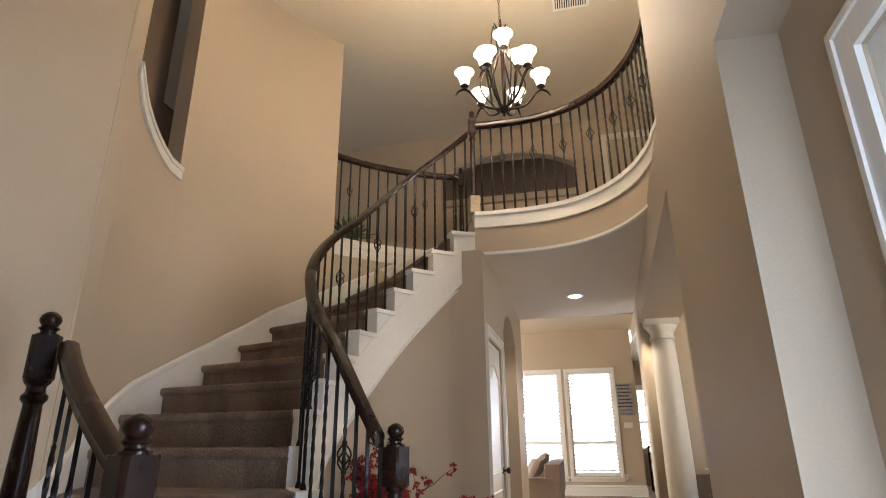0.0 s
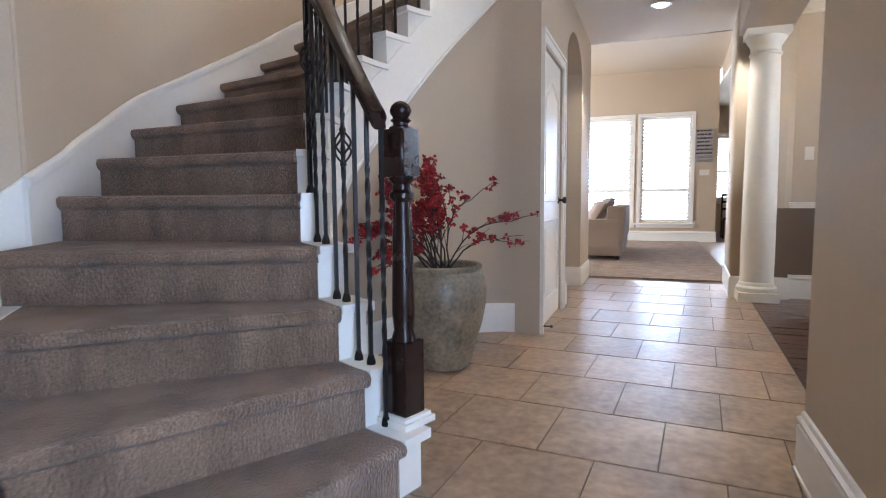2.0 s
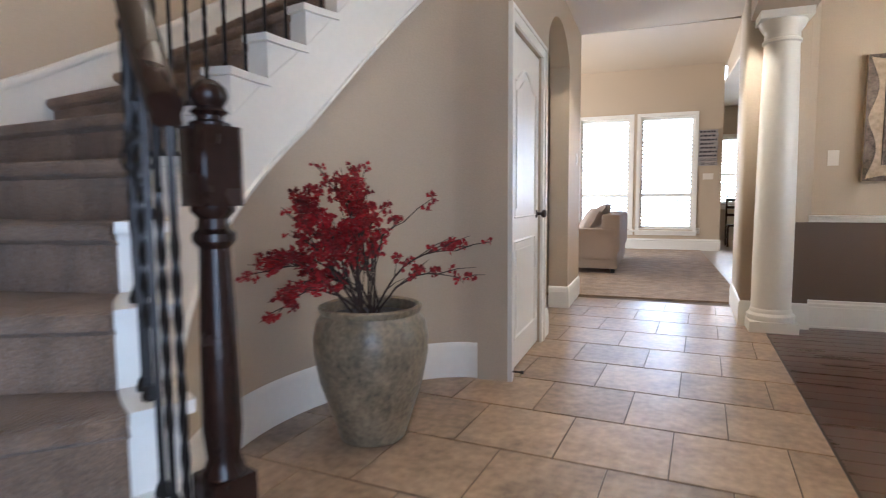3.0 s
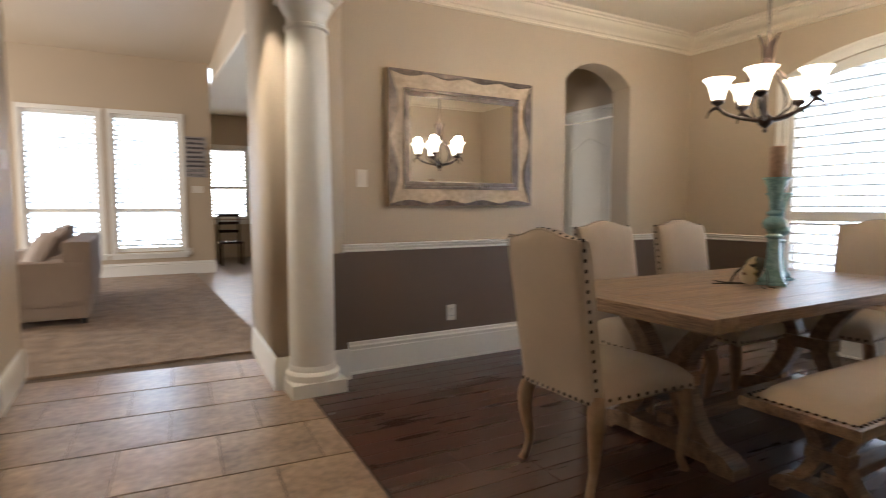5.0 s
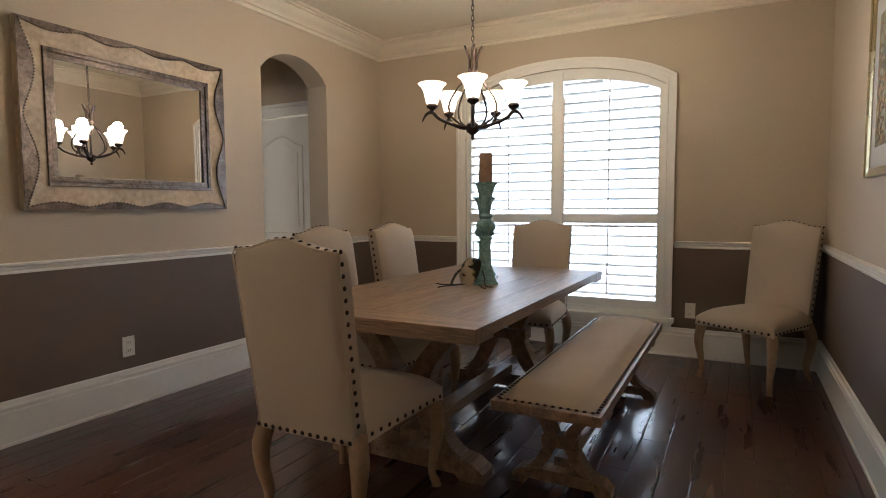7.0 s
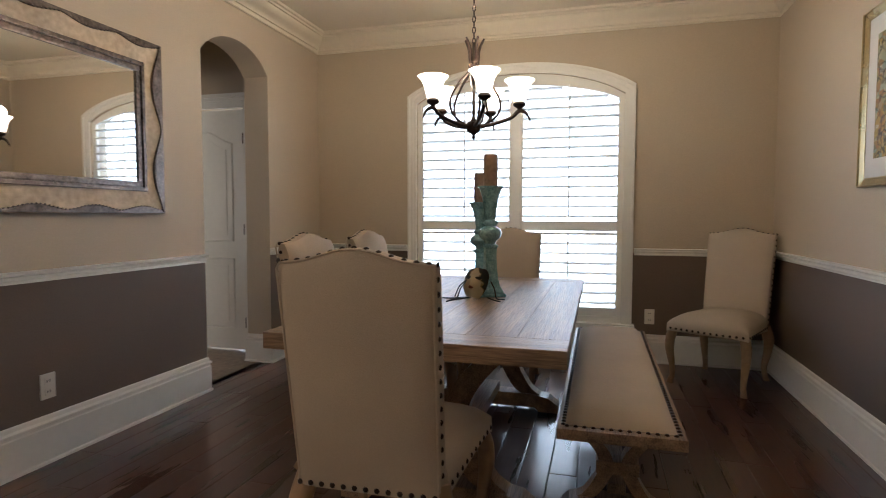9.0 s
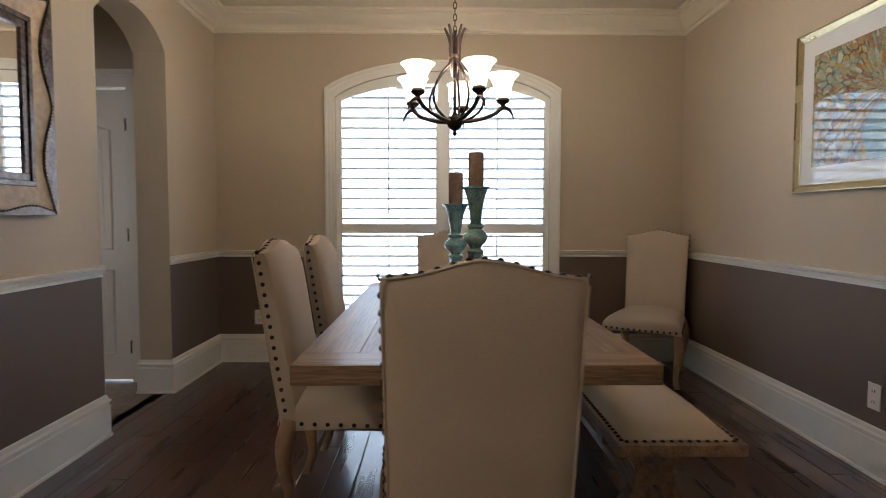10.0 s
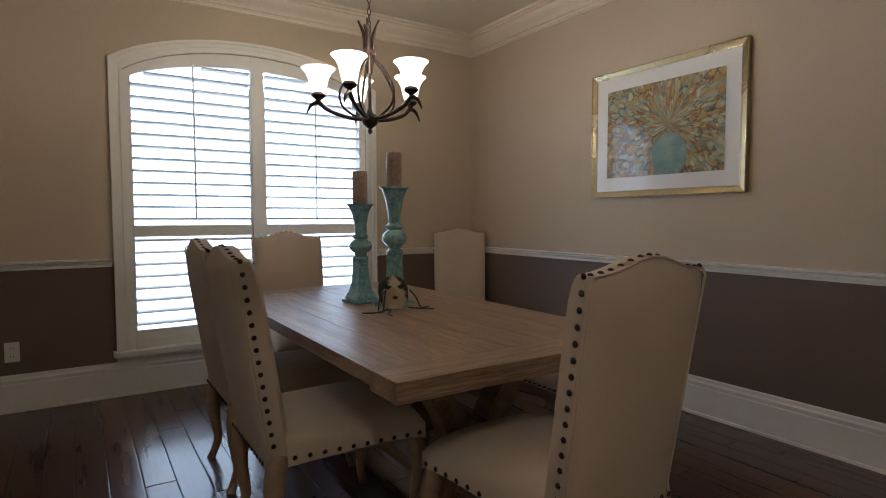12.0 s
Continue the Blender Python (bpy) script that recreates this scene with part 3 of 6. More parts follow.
structure("baseboard", bm, WHITE, "tall white moulded dining room baseboard", "baseboard")
bm = bmesh.new()
sweep(bm, [(2.3, NORTH, ZRAIL), (NA0 + 0.0, NORTH, ZRAIL)], RAIL)
sweep(bm, [(NA1, NORTH, ZRAIL), (E2, NORTH, ZRAIL), (E2, WY1 + 0.09, ZRAIL)], RAIL)
sweep(bm, [(E2, WY0 - 0.09, ZRAIL), (E2, SOUTH, ZRAIL), (2.0, SOUTH, ZRAIL)], RAIL)
structure("chair_rail", bm, WHITE, "white moulded chair rail", "trim")
bm = bmesh.new()
sweep(bm, [(2.27, NORTH, CEIL - 0.175), (E2, NORTH, CEIL - 0.175), (E2, SOUTH, CEIL - 0.175), (2.05, SOUTH, CEIL - 0.175)], CROWN)
sweep(bm, [(2.05, SOUTH, CEIL - 0.175), (2.05, SOUTH + 0.02, CEIL - 0.175)], CROWN)
structure("crown_moulding", bm, CROWN_WARM, "dining room crown moulding, tinted cream for the warm chandelier light", "trim")
bm = bmesh.new()
sweep(bm, [(HW1, DY1 + 0.1, 0), (HW1, AY0, 0), (HW0, AY0, 0)], BASE)
sweep(bm, [(HW0, AY1, 0), (HW1, AY1, 0), (HW1, 8.78, 0), (0.2, 8.78, 0)], BASE)
structure("baseboard_hall", bm, WHITE, "white moulded hall baseboard", "baseboard")
bm = bmesh.new()
sweep(bm, [P(t, table_of(UNDER, t), 0) for t in span(246, 110, 4)] + [Vector((HW1, 5.585, 0))], BASE)
structure("baseboard_stair", bm, WHITE, "curved white baseboard under the stair", "baseboard")
bm = bmesh.new()
sweep(bm, [(2.3, HEND, 0), (ex(HEND), HEND, 0), (ex(7.66), 7.66, 0), (2.30, 7.653, 0), (2.30, NORTH, 0)], BASE)
structure("baseboard_hall_east", bm, WHITE, "white baseboard round the wall end", "baseboard")
bm = bmesh.new()
sweep(bm, [(-4.4, LW, 0), (2.36, LW, 0), (2.36, LW + 0.2, 0)], BASE_D)
structure("baseboard_living", bm, WHITE, "white living room baseboard", "baseboard")
bm = bmesh.new()
prism(bm, [(1.803, 3.9), (1.985, 7.39), (1.975, 7.39), (1.793, 3.9)], -0.002, 0.006)
structure("floor_edge_strip", bm, BRONZE, "thin dark metal strip between tile and wood", "trim")

# ---- things: staircase ----
stair = thing("staircase", "curved staircase with taupe carpet and white stringer caps", "staircase")


def riser(n, f, z=0.0):
    """A point on the line of riser n, f from the inner end to the outer."""
    a, b = P(RI[n - 1], 1.365), P(RO[n - 1], (r_out(RO[n - 1]) - 0.02) if n > 3 else 2.36)
    v = a.lerp(b, f)
    return Vector((v.x, v.y, z))


def ahead_of(n):
    """The way down the stair, square to riser n."""
    d = riser(n, 1) - riser(n, 0)
    return Vector((-d.y, d.x, 0)).normalized() * (1 if n else 1)


def outer_z(t):
    return table_of(sorted((a, (i + 1) * RISE) for i, a in enumerate(RO)), t)


for n in range(1, 16):
    bm = bmesh.new()
    d = ahead_of(n)
    if (riser(n, 0.5) + d - riser(n + 1, 0.5)).length < (riser(n, 0.5) - d - riser(n + 1, 0.5)).length:
        d = -d
    z = n * RISE
    prof = [(0.0, z - RISE - 0.03), (0.0, z - 0.062), (0.012, z - 0.058), (0.030, z - 0.046), (0.036, z - 0.026), (0.030, z - 0.008), (0.014, z)]
    rings = []
    for k in range(13):
        f = k / 12
        ring = [bm.verts.new(riser(n, f, zz) + d * o) for o, zz in prof]
        back = riser(n + 1, f, z)
        ring.append(bm.verts.new(back.lerp(riser(n, f, z), 0.5)))
        ring.append(bm.verts.new(back - d * 0.02))
        ring.append(bm.verts.new(back - d * 0.02 - Vector((0, 0, RISE + 0.03))))
        rings.append(ring)
    for a, b in zip(rings, rings[1:]):
        for j in range(len(a)):
            bm.faces.new((a[j], a[(j + 1) % len(a)], b[(j + 1) % len(a)], b[j]))
    bm.faces.new(rings[0][::-1])
    bm.faces.new(rings[-1])
    part("step", bm, CARPET_S, stair, "taupe cut-pile carpeted step")

    def cap_mesh(ra, rb, nose, side):
        bm = bmesh.new()
        th0, th1 = (RI[n - 1], RI[n]) if side == "in" else (RO[n - 1], RO[n])
        up_to = th1
        grow = 0.028 / ra * 57.3
        polar_wall(bm, th0 + grow, up_to, ra - (nose if side == "in" else 0), rb + (nose if side == "out" else 0), z - 0.028, z + 0.004, 2.0)
        polar_wall(bm, th0, up_to, ra, rb, (lambda t: max(0.0, z - RISE, (stair_z(t) if side == "in" else outer_z(t)) - 0.36)), z - 0.028, 2.0)
        return bm

    part("tread_cap", cap_mesh(1.256, 1.37, 0.022, "in"), WHITE, stair, "white painted tread cap", smooth=False)
    if n <= 3:
        part("tread_cap", cap_mesh(2.355, 2.45, 0.022, "out"), WHITE, stair, "white painted tread cap", smooth=False)

bm = bmesh.new()
polar_wall(bm, 112, 252, 1.250, 1.30, lambda t: max(0.0, stair_z(t) - 0.57), lambda t: max(0.03, stair_z(t) - 0.19), 2.0)
part("stringer", bm, WHITE, stair, "white painted curved stringer")
bm = bmesh.new()
sweep(bm, [P(t, 1.25, max(0.01, stair_z(t) - 0.57)) for t in span(112, 236, 2)], [(0, -0.012), (0.014, -0.012), (0.016, 0.006), (0.008, 0.014), (0, 0.014)], -1)
part("stringer_bead", bm, WHITE, stair)
bm = bmesh.new()
polar_wall(bm, 213, 253, 2.42, 2.46, 0, lambda t: max(0.02, table_of(sorted((a, (i + 1) * RISE) for i, a in enumerate(RO)), t) - 0.17), 2.0)
part("outer_stringer", bm, WHITE, stair)


bm = bmesh.new()
polar_wall(bm, 112, 214, lambda t: r_out(t) - 0.022, lambda t: r_out(t) + 0.01, lambda t: max(0, outer_z(t) - 0.30), lambda t: outer_z(t) + 0.155, 2.0)
sweep(bm, [P(t, r_out(t) - 0.02, outer_z(t) + 0.155) for t in span(112, 214, 2)], [(-0.012, -0.03), (0.010, -0.03), (0.016, -0.01), (0.012, 0.012), (0.0, 0.022), (-0.012, 0.022)], -1)
z0 = outer_z(213.5) + 0.165
va = [bm.verts.new((c.x - 0.005, y, z)) for y, z in ((c.y, 0.0), (c.y, z0), (c.y - 0.5, z0 - 0.36), (c.y - 0.5, 0.0))]
vb = [bm.verts.new(v.co + Vector((0.022, 0, 0))) for v in va]
for i in range(4):
    bm.faces.new((va[i], va[(i + 1) % 4], vb[(i + 1) % 4], vb[i]))
bm.faces.new(va[::-1])
bm.faces.new(vb)
part("skirt_board", bm, WHITE, stair, "white moulded skirt board along the wall")

# ---- things: railings ----


def bar_mesh(h, basket, twist=True):
    """A square iron baluster with a twisted middle, a shoe and, if wanted, a basket."""
    bm = bmesh.new()
    r = 0.0095
    zs = [0.0, 0.16] + ([0.16 + (h - 0.36) * i / 22 for i in range(1, 23)] if twist else [h - 0.2]) + [h]
    mid = 0.62 * h
    rings = []
    for z in zs:
        a = (z - 0.16) * 22 if twist and 0.16 < z < h - 0.2 else 0.0
        rr = r
        rings.append([bm.verts.new((rr * math.cos(a + k * math.pi / 2), rr * math.sin(a + k * math.pi / 2), z)) for k in range(4)])
    for a, b in zip(rings, rings[1:]):
        for k in range(4):
            bm.faces.new((a[k], a[(k + 1) % 4], b[(k + 1) % 4], b[k]))
    bm.faces.new(rings[-1])
    lathe(bm, [(0.017, 0.0), (0.018, 0.012), (0.013, 0.026), (0.011, 0.034)], 6)
    if basket:
        for k in range(4):
            pts = []
            for i in range(11):
                u = i / 10
                a = k * math.pi / 2 + u * 2.6
                q = 0.006 + 0.027 * math.sin(math.pi * u)
                pts.append((q * math.cos(a), q * math.sin(a), mid - 0.055 + 0.11 * u))
            tube(bm, pts, 0.0042, 5)
        lathe(bm, [(0.012, mid - 0.068), (0.014, mid - 0.06), (0.010, mid - 0.052)], 6)
        lathe(bm, [(0.010, mid + 0.052), (0.014, mid + 0.06), (0.012, mid + 0.068)], 6)
    return mesh_of("baluster", bm, IRON)


HRAIL = [(-0.03, -0.03), (-0.018, -0.038), (0.018, -0.038), (0.03, -0.03), (0.027, -0.012), (0.034, 0.006), (0.028, 0.022), (0.012, 0.031), (-0.012, 0.031), (-0.028, 0.022), (-0.034, 0.006), (-0.027, -0.012)]


def railing(name, label, path, posts):
    """A dark handrail along path with iron balusters; posts: (place, length, basket, plain)."""
    rail = thing(name, label, "railing")
    bm = bmesh.new()
    sweep(bm, path, HRAIL)
    part("handrail", bm, DARKWOOD, rail, "glossy espresso wooden handrail")
    for place, h, basket, twist in posts:
        key = (round(h, 2), basket, twist)
        if key not in bars:
            bars[key] = bar_mesh(*key)
        part("baluster", bars[key], IRON, rail, at=Matrix.Translation(place))
    return rail


bars = {}
posts = []
for n in range(1, 16):
    a, b = RI[n - 1], RI[n]
    for i, f in enumerate((0.22, 0.72)):
        th = a + (b - a) * f
        if n == 1 and i == 0:
            continue
        k = 2 * n + i
        posts.append((P(th, 1.315, n * RISE + 0.003), round(stair_z(th) + 0.88 - n * RISE - 0.02, 2), k % 4 == 2, k % 2 == 0 or k % 3 == 0))
railing("stair_railing", "curved dark handrail with twisted black iron balusters", [P(t, 1.315, stair_z(t) + 0.885) for t in span(248, 113.5, 2)], posts)
posts = []
for i, th in enumerate(span(108, -28, 4.6)):
    posts.append((P(th, r_ring(th) + 0.045, UP + 0.004), 0.93, i % 3 == 2, True))
railing("gallery_railing", "curved dark gallery handrail with black iron balusters", [P(t, r_ring(t) + 0.045, UP + 0.95) for t in span(111, -31, 3)], posts)
posts = []
for i, th in enumerate(span(141.5, 111, 2.55)):
    posts.append((P(th, r_out(th) + 0.06, UP + 0.03), 0.95, i % 4 == 1, True))
railing("upper_railing", "dark handrail with black iron balusters above the stair wall", [P(t, r_out(t) + 0.06, UP + 1.0) for t in span(143.2, 109.5, 3)], posts)
posts = []
A_, B_ = P(252.0, 2.40, 0), P(231, 2.44, 0)
for n in (1, 2, 3):
    for i, f in enumerate((0.18, 0.52, 0.84)):
        th = RO[n - 1] + (RO[n] - RO[n - 1]) * f
        if th > 249.5 or th < 231.5:
            continue
        posts.append((P(th, 2.375, n * RISE + 0.003), round(outer_z(th) + 0.88 - n * RISE, 2), (n, i) == (2, 1), True))
railing("lower_railing", "short dark handrail with twisted iron balusters at the stair foot", [P(t, 2.375, outer_z(t) + 0.89 + 0.05 * (251 - t) / 19) for t in span(251, 232, 2)], posts)


def newel(at, label, slim=False):
    """A turned newel post; origin at its foot."""
    ob = thing("newel_post", label, "newel post", "newel posts of the stair", at)
    w = 0.034 if slim else 0.048
    if slim:
        part("base", B((-0.045, 0.045, -0.045, 0.045, 0, 0.17), bevel=0.004), MFRAME, ob, "unstained pale wooden base block")
    else:
        part("plinth", B((-0.075, 0.075, -0.075, 0.075, 0, 0.022), (-0.064, 0.064, -0.064, 0.064, 0.022, 0.036), bevel=0.004), WHITE, ob, "white painted plinth")
        part("base", B((-w, w, -w, w, 0.03, 0.29), bevel=0.005), DARKWOOD, ob)
    bm = bmesh.new()
    z0 = 0.165 if slim else 0.285
    k = w / 0.048
    lathe(bm, [(0.046 * k, z0), (0.040 * k, z0 + 0.02), (0.034 * k, z0 + 0.04), (0.040 * k, z0 + 0.10), (0.036 * k, z0 + 0.3), (0.030 * k, 0.76), (0.042 * k, 0.775), (0.042 * k, 0.79), (0.032 * k, 0.80), (0.030 * k, 0.82), (0.043 * k, 0.835), (0.044 * k, 0.85)], 16)
    part("shaft", bm, DARKWOOD, ob)
    bm = bmesh.new()
    c = w * 0.72
    prism(bm, [(w, c), (c, w), (-c, w), (-w, c), (-w, -c), (-c, -w), (c, -w), (w, -c)], 0.845, 1.0)
    part("block", bm, DARKWOOD, ob)
    bm = bmesh.new()
    lathe(bm, [(0.040 * k, 1.0), (0.040 * k, 1.008), (0.026 * k, 1.014), (0.026 * k, 1.022), (0.036 * k, 1.03), (0.026 * k, 1.04), (0.034 * k, 1.052), (0.037 * k, 1.062), (0.032 * k, 1.078), (0.018 * k, 1.09), (0.004, 1.095)], 18)
    part("finial", bm, DARKWOOD, ob)
    return ob


newel(Matrix.Translation(P(249.3, 1.245, 0.204)) @ Matrix.Rotation(radians(-20), 4, "Z"), "turned espresso newel post at the open stair side")
newel(Matrix.Translation((0.03, 2.205, 0.204)) @ Matrix.Rotation(radians(-20), 4, "Z"), "turned espresso newel post at the stair foot")
newel(Matrix.Translation((-0.812, 2.655, 0.604)) @ Matrix.Rotation(radians(-40), 4, "Z"), "turned espresso newel post beside the foyer wall")
newel(Matrix.Translation(P(111.5, r_ring(111.5) + 0.03, UP + 0.005)) @ Matrix.Rotation(radians(22), 4, "Z"), "slim dark newel post at the top landing", True)
newel(Matrix.Translation(P(109.0, 2.55, UP + 0.03)) @ Matrix.Rotation(radians(20), 4, "Z"), "slim dark newel post on the upper curb", True)

# ---- things: hall ----
col = thing("column", "white round tuscan column on a square plinth", "column", at=Matrix.Translation((2.03, 7.575, 0)))
part("plinth", B((-0.172, 0.172, -0.172, 0.172, 0, 0.085), bevel=0.004), WHITE, col)
bm = bmesh.new()
lathe(bm, [(0.165, 0.085), (0.172, 0.10), (0.172, 0.125), (0.158, 0.14), (0.150, 0.145), (0.150, 0.165), (0.142, 0.18)], 32)
part("base", bm, WHITE, col)
bm = bmesh.new()
lathe(bm, [(0.142, 0.178), (0.143, 0.5), (0.141, 1.0), (0.134, 1.6), (0.126, 2.1), (0.122, 2.24)], 36)
part("shaft", bm, WHITE, col)
bm = bmesh.new()
lathe(bm, [(0.122, 2.235), (0.136, 2.245), (0.136, 2.262), (0.124, 2.272), (0.124, 2.32), (0.138, 2.34), (0.160, 2.375), (0.168, 2.40), (0.12, 2.402)], 36)
part("capital", bm, WHITE, col)
part("abacus", B((-0.178, 0.178, -0.178, 0.178, 2.40, 2.462), bevel=0.004), WHITE, col)


def panel_door(ob, w, h, t=0.035, face=-1):
    """A two-panel door leaf in local x (width) and z; face: the side of y that carries the panels."""
    part("leaf", B((0, w, -t / 2, t / 2, 0.012, h), bevel=0.003), WHITE, ob)
    y = face * t / 2
    m = 0.13
    for z0, z1, arch in ((0.20, 0.80, 0), (0.95, h - 0.18, 0.10)):
        n = 12
        for inset, out, zo in ((0.0, 0.010, 0), (0.055, 0.006, 0.05)):
            a, b, lo, hi = m + inset, w - m - inset, z0 + inset, z1 - inset
            ring = [(a, lo), (b, lo)]
            for i in range(n + 1):
                u = i / n
                s = math.sin(math.pi * u)
                ring.append((b + (a - b) * u, hi - arch + arch * s * s))
            bm = bmesh.new()
            pts = [Vector((p[0], y, p[1])) for p in ring]
            pts.append(pts[0])
            if inset:
                vs = [bm.verts.new(p + Vector((0, face * out, 0))) for p in pts[:-1]]
                ws = [bm.verts.new(p) for p in pts[:-1]]
                bm.faces.new(vs)
                for i in range(len(vs)):
                    bm.faces.new((vs[i], vs[(i + 1) % len(vs)], ws[(i + 1) % len(vs)], ws[i]))
                part("raised_panel", bm, WHITE, ob, smooth=False)
            else:
                tube(bm, pts, 0.011, 6)
                part("panel_moulding", bm, WHITE, ob)


def knob(ob, x, z, face):
    bm = bmesh.new()
    lathe(bm, [(0.03, 0.0), (0.03, 0.006), (0.012, 0.012), (0.010, 0.035), (0.022, 0.042), (0.029, 0.055), (0.026, 0.068), (0.012, 0.074)], 16)
    part("knob", bm, BRONZE, ob, "dark bronze door knob", at=Matrix.Translation((x, face * 0.0175, z)) @ Matrix.Rotation(radians(90 if face < 0 else -90), 4, "X"))


def casing(bm, y0, y1, h, w=0.09):
    """A moulded door casing in local x (across) and z, standing out to -y."""
    for x0, x1, z0, z1 in ((y0 - w, y0, 0, h + w), (y1, y1 + w, 0, h + w), (y0, y1, h, h + w)):
        box(bm, x0, x1, -0.018, 0.0, z0, z1, bevel=0.003)
    for x0, x1, z0, z1 in ((y0 - w, y0 - w + 0.025, 0, h + w), (y1 + w - 0.025, y1 + w, 0, h + w), (y0 - w, y1 + w, h + w - 0.025, h + w)):
        box(bm, x0, x1, -0.027, -0.017, z0, z1, bevel=0.003)


WALLX = Matrix.Translation((HW1, DY0, 0)) @ Matrix.Rotation(radians(90), 4, "Z")
d1 = tagged(new("door_1"), "closed white two-panel door in the hall", "door", kind="structure")
d1.matrix_basis = Matrix.Translation((HW1 - 0.035, DY0, 0)) @ Matrix.Rotation(radians(90), 4, "Z")
panel_door(d1, DY1 - DY0, DH - 0.01)
knob(d1, DY1 - DY0 - 0.07, 0.955, -1)
for z in (0.25, 1.05, 1.82):
    part("hinge", B((-0.012, 0.012, -0.026, -0.014, z - 0.045, z + 0.045), bevel=0.002), BRONZE, d1, "dark bronze hinge")
bm = bmesh.new()
casing(bm, 0, DY1 - DY0, DH, 0.085)
cs = structure("door_trim_hall", bm, WHITE, "white moulded casing round the hall door", "trim")
cs.matrix_basis = WALLX
st = thing("door_stop", "small black door stop on the baseboard", "door stop", at=Matrix.Translation((HW1 + 0.016, 5.6, 0.06)))
bm = bmesh.new()
tube(bm, [(0, 0, 0), (0.06, 0, 0)], 0.005, 6)
part("rod", bm, IRON, st)
bm = bmesh.new()
tube(bm, [(0.058, 0, 0), (0.075, 0, 0)], 0.010, 8)
part("tip", bm, SLOT, st)

# passage door beyond the dining arch
d2 = tagged(new("door_2"), "closed white panelled door in the passage", "door", kind="structure")
d2.matrix_basis = Matrix.Translation((PX + 0.03, PY1 - 0.005, 0)) @ Matrix.Rotation(radians(-90), 4, "Z")
panel_door(d2, PY1 - PY0 - 0.01, 2.065)
for z in (0.25, 1.05, 1.82):
    part("hinge", B((0.785, 0.803, -0.034, -0.016, z - 0.045, z + 0.045), bevel=0.002), BRONZE, d2, "dark bronze hinge")
bm = bmesh.new()
casing(bm, -PY1, -PY0, 2.075, 0.085)
box(bm, -PY1 - 0.1, -PY0 + 0.1, -0.05, 0, 2.16, 2.19)
cs = structure("door_trim_passage", bm, WHITE, "white moulded casing round the passage door", "trim")
cs.matrix_basis = Matrix.Translation((PX, 0, 0)) @ Matrix.Rotation(radians(-90), 4, "Z")

# front door, white with a large glass pane
d3 = tagged(new("door_3"), "white front door with a large bright glass pane", "door", kind="structure")
part("glazing_bead", B((1.815, 1.835, 1.385, 1.41, 0.28, 1.97), (1.815, 1.835, 2.09, 2.115, 0.28, 1.97), (1.815, 1.835, 1.41, 2.09, 1.945, 1.97), bevel=0.004), WHITE, d3)
part("frame", B((1.82, 1.90, 1.2, 1.38, 0.004, 2.12), (1.82, 1.90, 2.12, 2.3, 0.004, 2.12), (1.84, 1.89, 1.38, 2.12, 0.01, 0.3), (1.84, 1.89, 1.38, 2.12, 1.95, 2.12), bevel=0.004), WHITE, d3)
pane = part("pane", B((1.86, 1.87, 1.38, 2.12, 0.3, 1.95)), PANE, d3)
pane.visible_shadow = False
bm = bmesh.new()
casing(bm, -2.30, -1.20, 2.12, 0.10)
cs = structure("door_trim_front", bm, WHITE, "white moulded casing of the front door", "trim")
cs.matrix_basis = Matrix.Translation((1.81, 0, 0)) @ Matrix.Rotation(radians(-90), 4, "Z")


def wall_plate(at, kind, wide=0.075):
    """A switch or socket plate; local x across, z up, facing -y."""
    ob = thing("light_switch" if kind == "switch" else "power_outlet", "white plastic light switch plate" if kind == "switch" else "white plastic power outlet on the wall", "switch" if kind == "switch" else "outlet", at=at)
    part("plate", B((-wide / 2, wide / 2, -0.006, 0, -0.06, 0.06), bevel=0.003), PLATE, ob)
    n = max(1, round(wide / 0.06))
    for i in range(n):
        x = (i - (n - 1) / 2) * 0.046
        if kind == "switch":
            part("rocker", B((x - 0.016, x + 0.016, -0.011, -0.005, -0.033, 0.033), bevel=0.002), PLATE, ob)
        else:
            for z in (-0.025, 0.025):
                part("socket", B((x - 0.017, x + 0.017, -0.008, -0.005, z - 0.018, z + 0.018), bevel=0.002), PLATE, ob)
                part("slot", B((x - 0.008, x - 0.005, -0.0092, -0.0075, z - 0.006, z + 0.006), (x + 0.005, x + 0.008, -0.0092, -0.0075, z - 0.006, z + 0.006)), SLOT, ob)
    return ob


def rz(a):
    return Matrix.Rotation(radians(a), 4, "Z")


wall_plate(Matrix.Translation((2.45, NORTH, 1.367)), "switch", 0.075)
wall_plate(Matrix.Translation((3.163, NORTH, 0.363)), "outlet")
wall_plate(Matrix.Translation((EAST, 4.86, 0.37)) @ rz(-90), "outlet")
wall_plate(Matrix.Translation((EAST, 7.428, 0.367)) @ rz(-90), "outlet")
wall_plate(Matrix.Translation((3.80, SOUTH, 0.363)) @ rz(180), "outlet")
wall_plate(Matrix.Translation((HW1, 8.50, 1.47)) @ rz(90), "switch")
wall_plate(Matrix.Translation((2.115, LW, 1.49)), "switch", 0.19)
wall_plate(Matrix.Translation((1.96, LW, 0.40)), "outlet")

wall_plate(Matrix.Translation(P(176, 1.28, 0.33)) @ rz(266), "outlet")

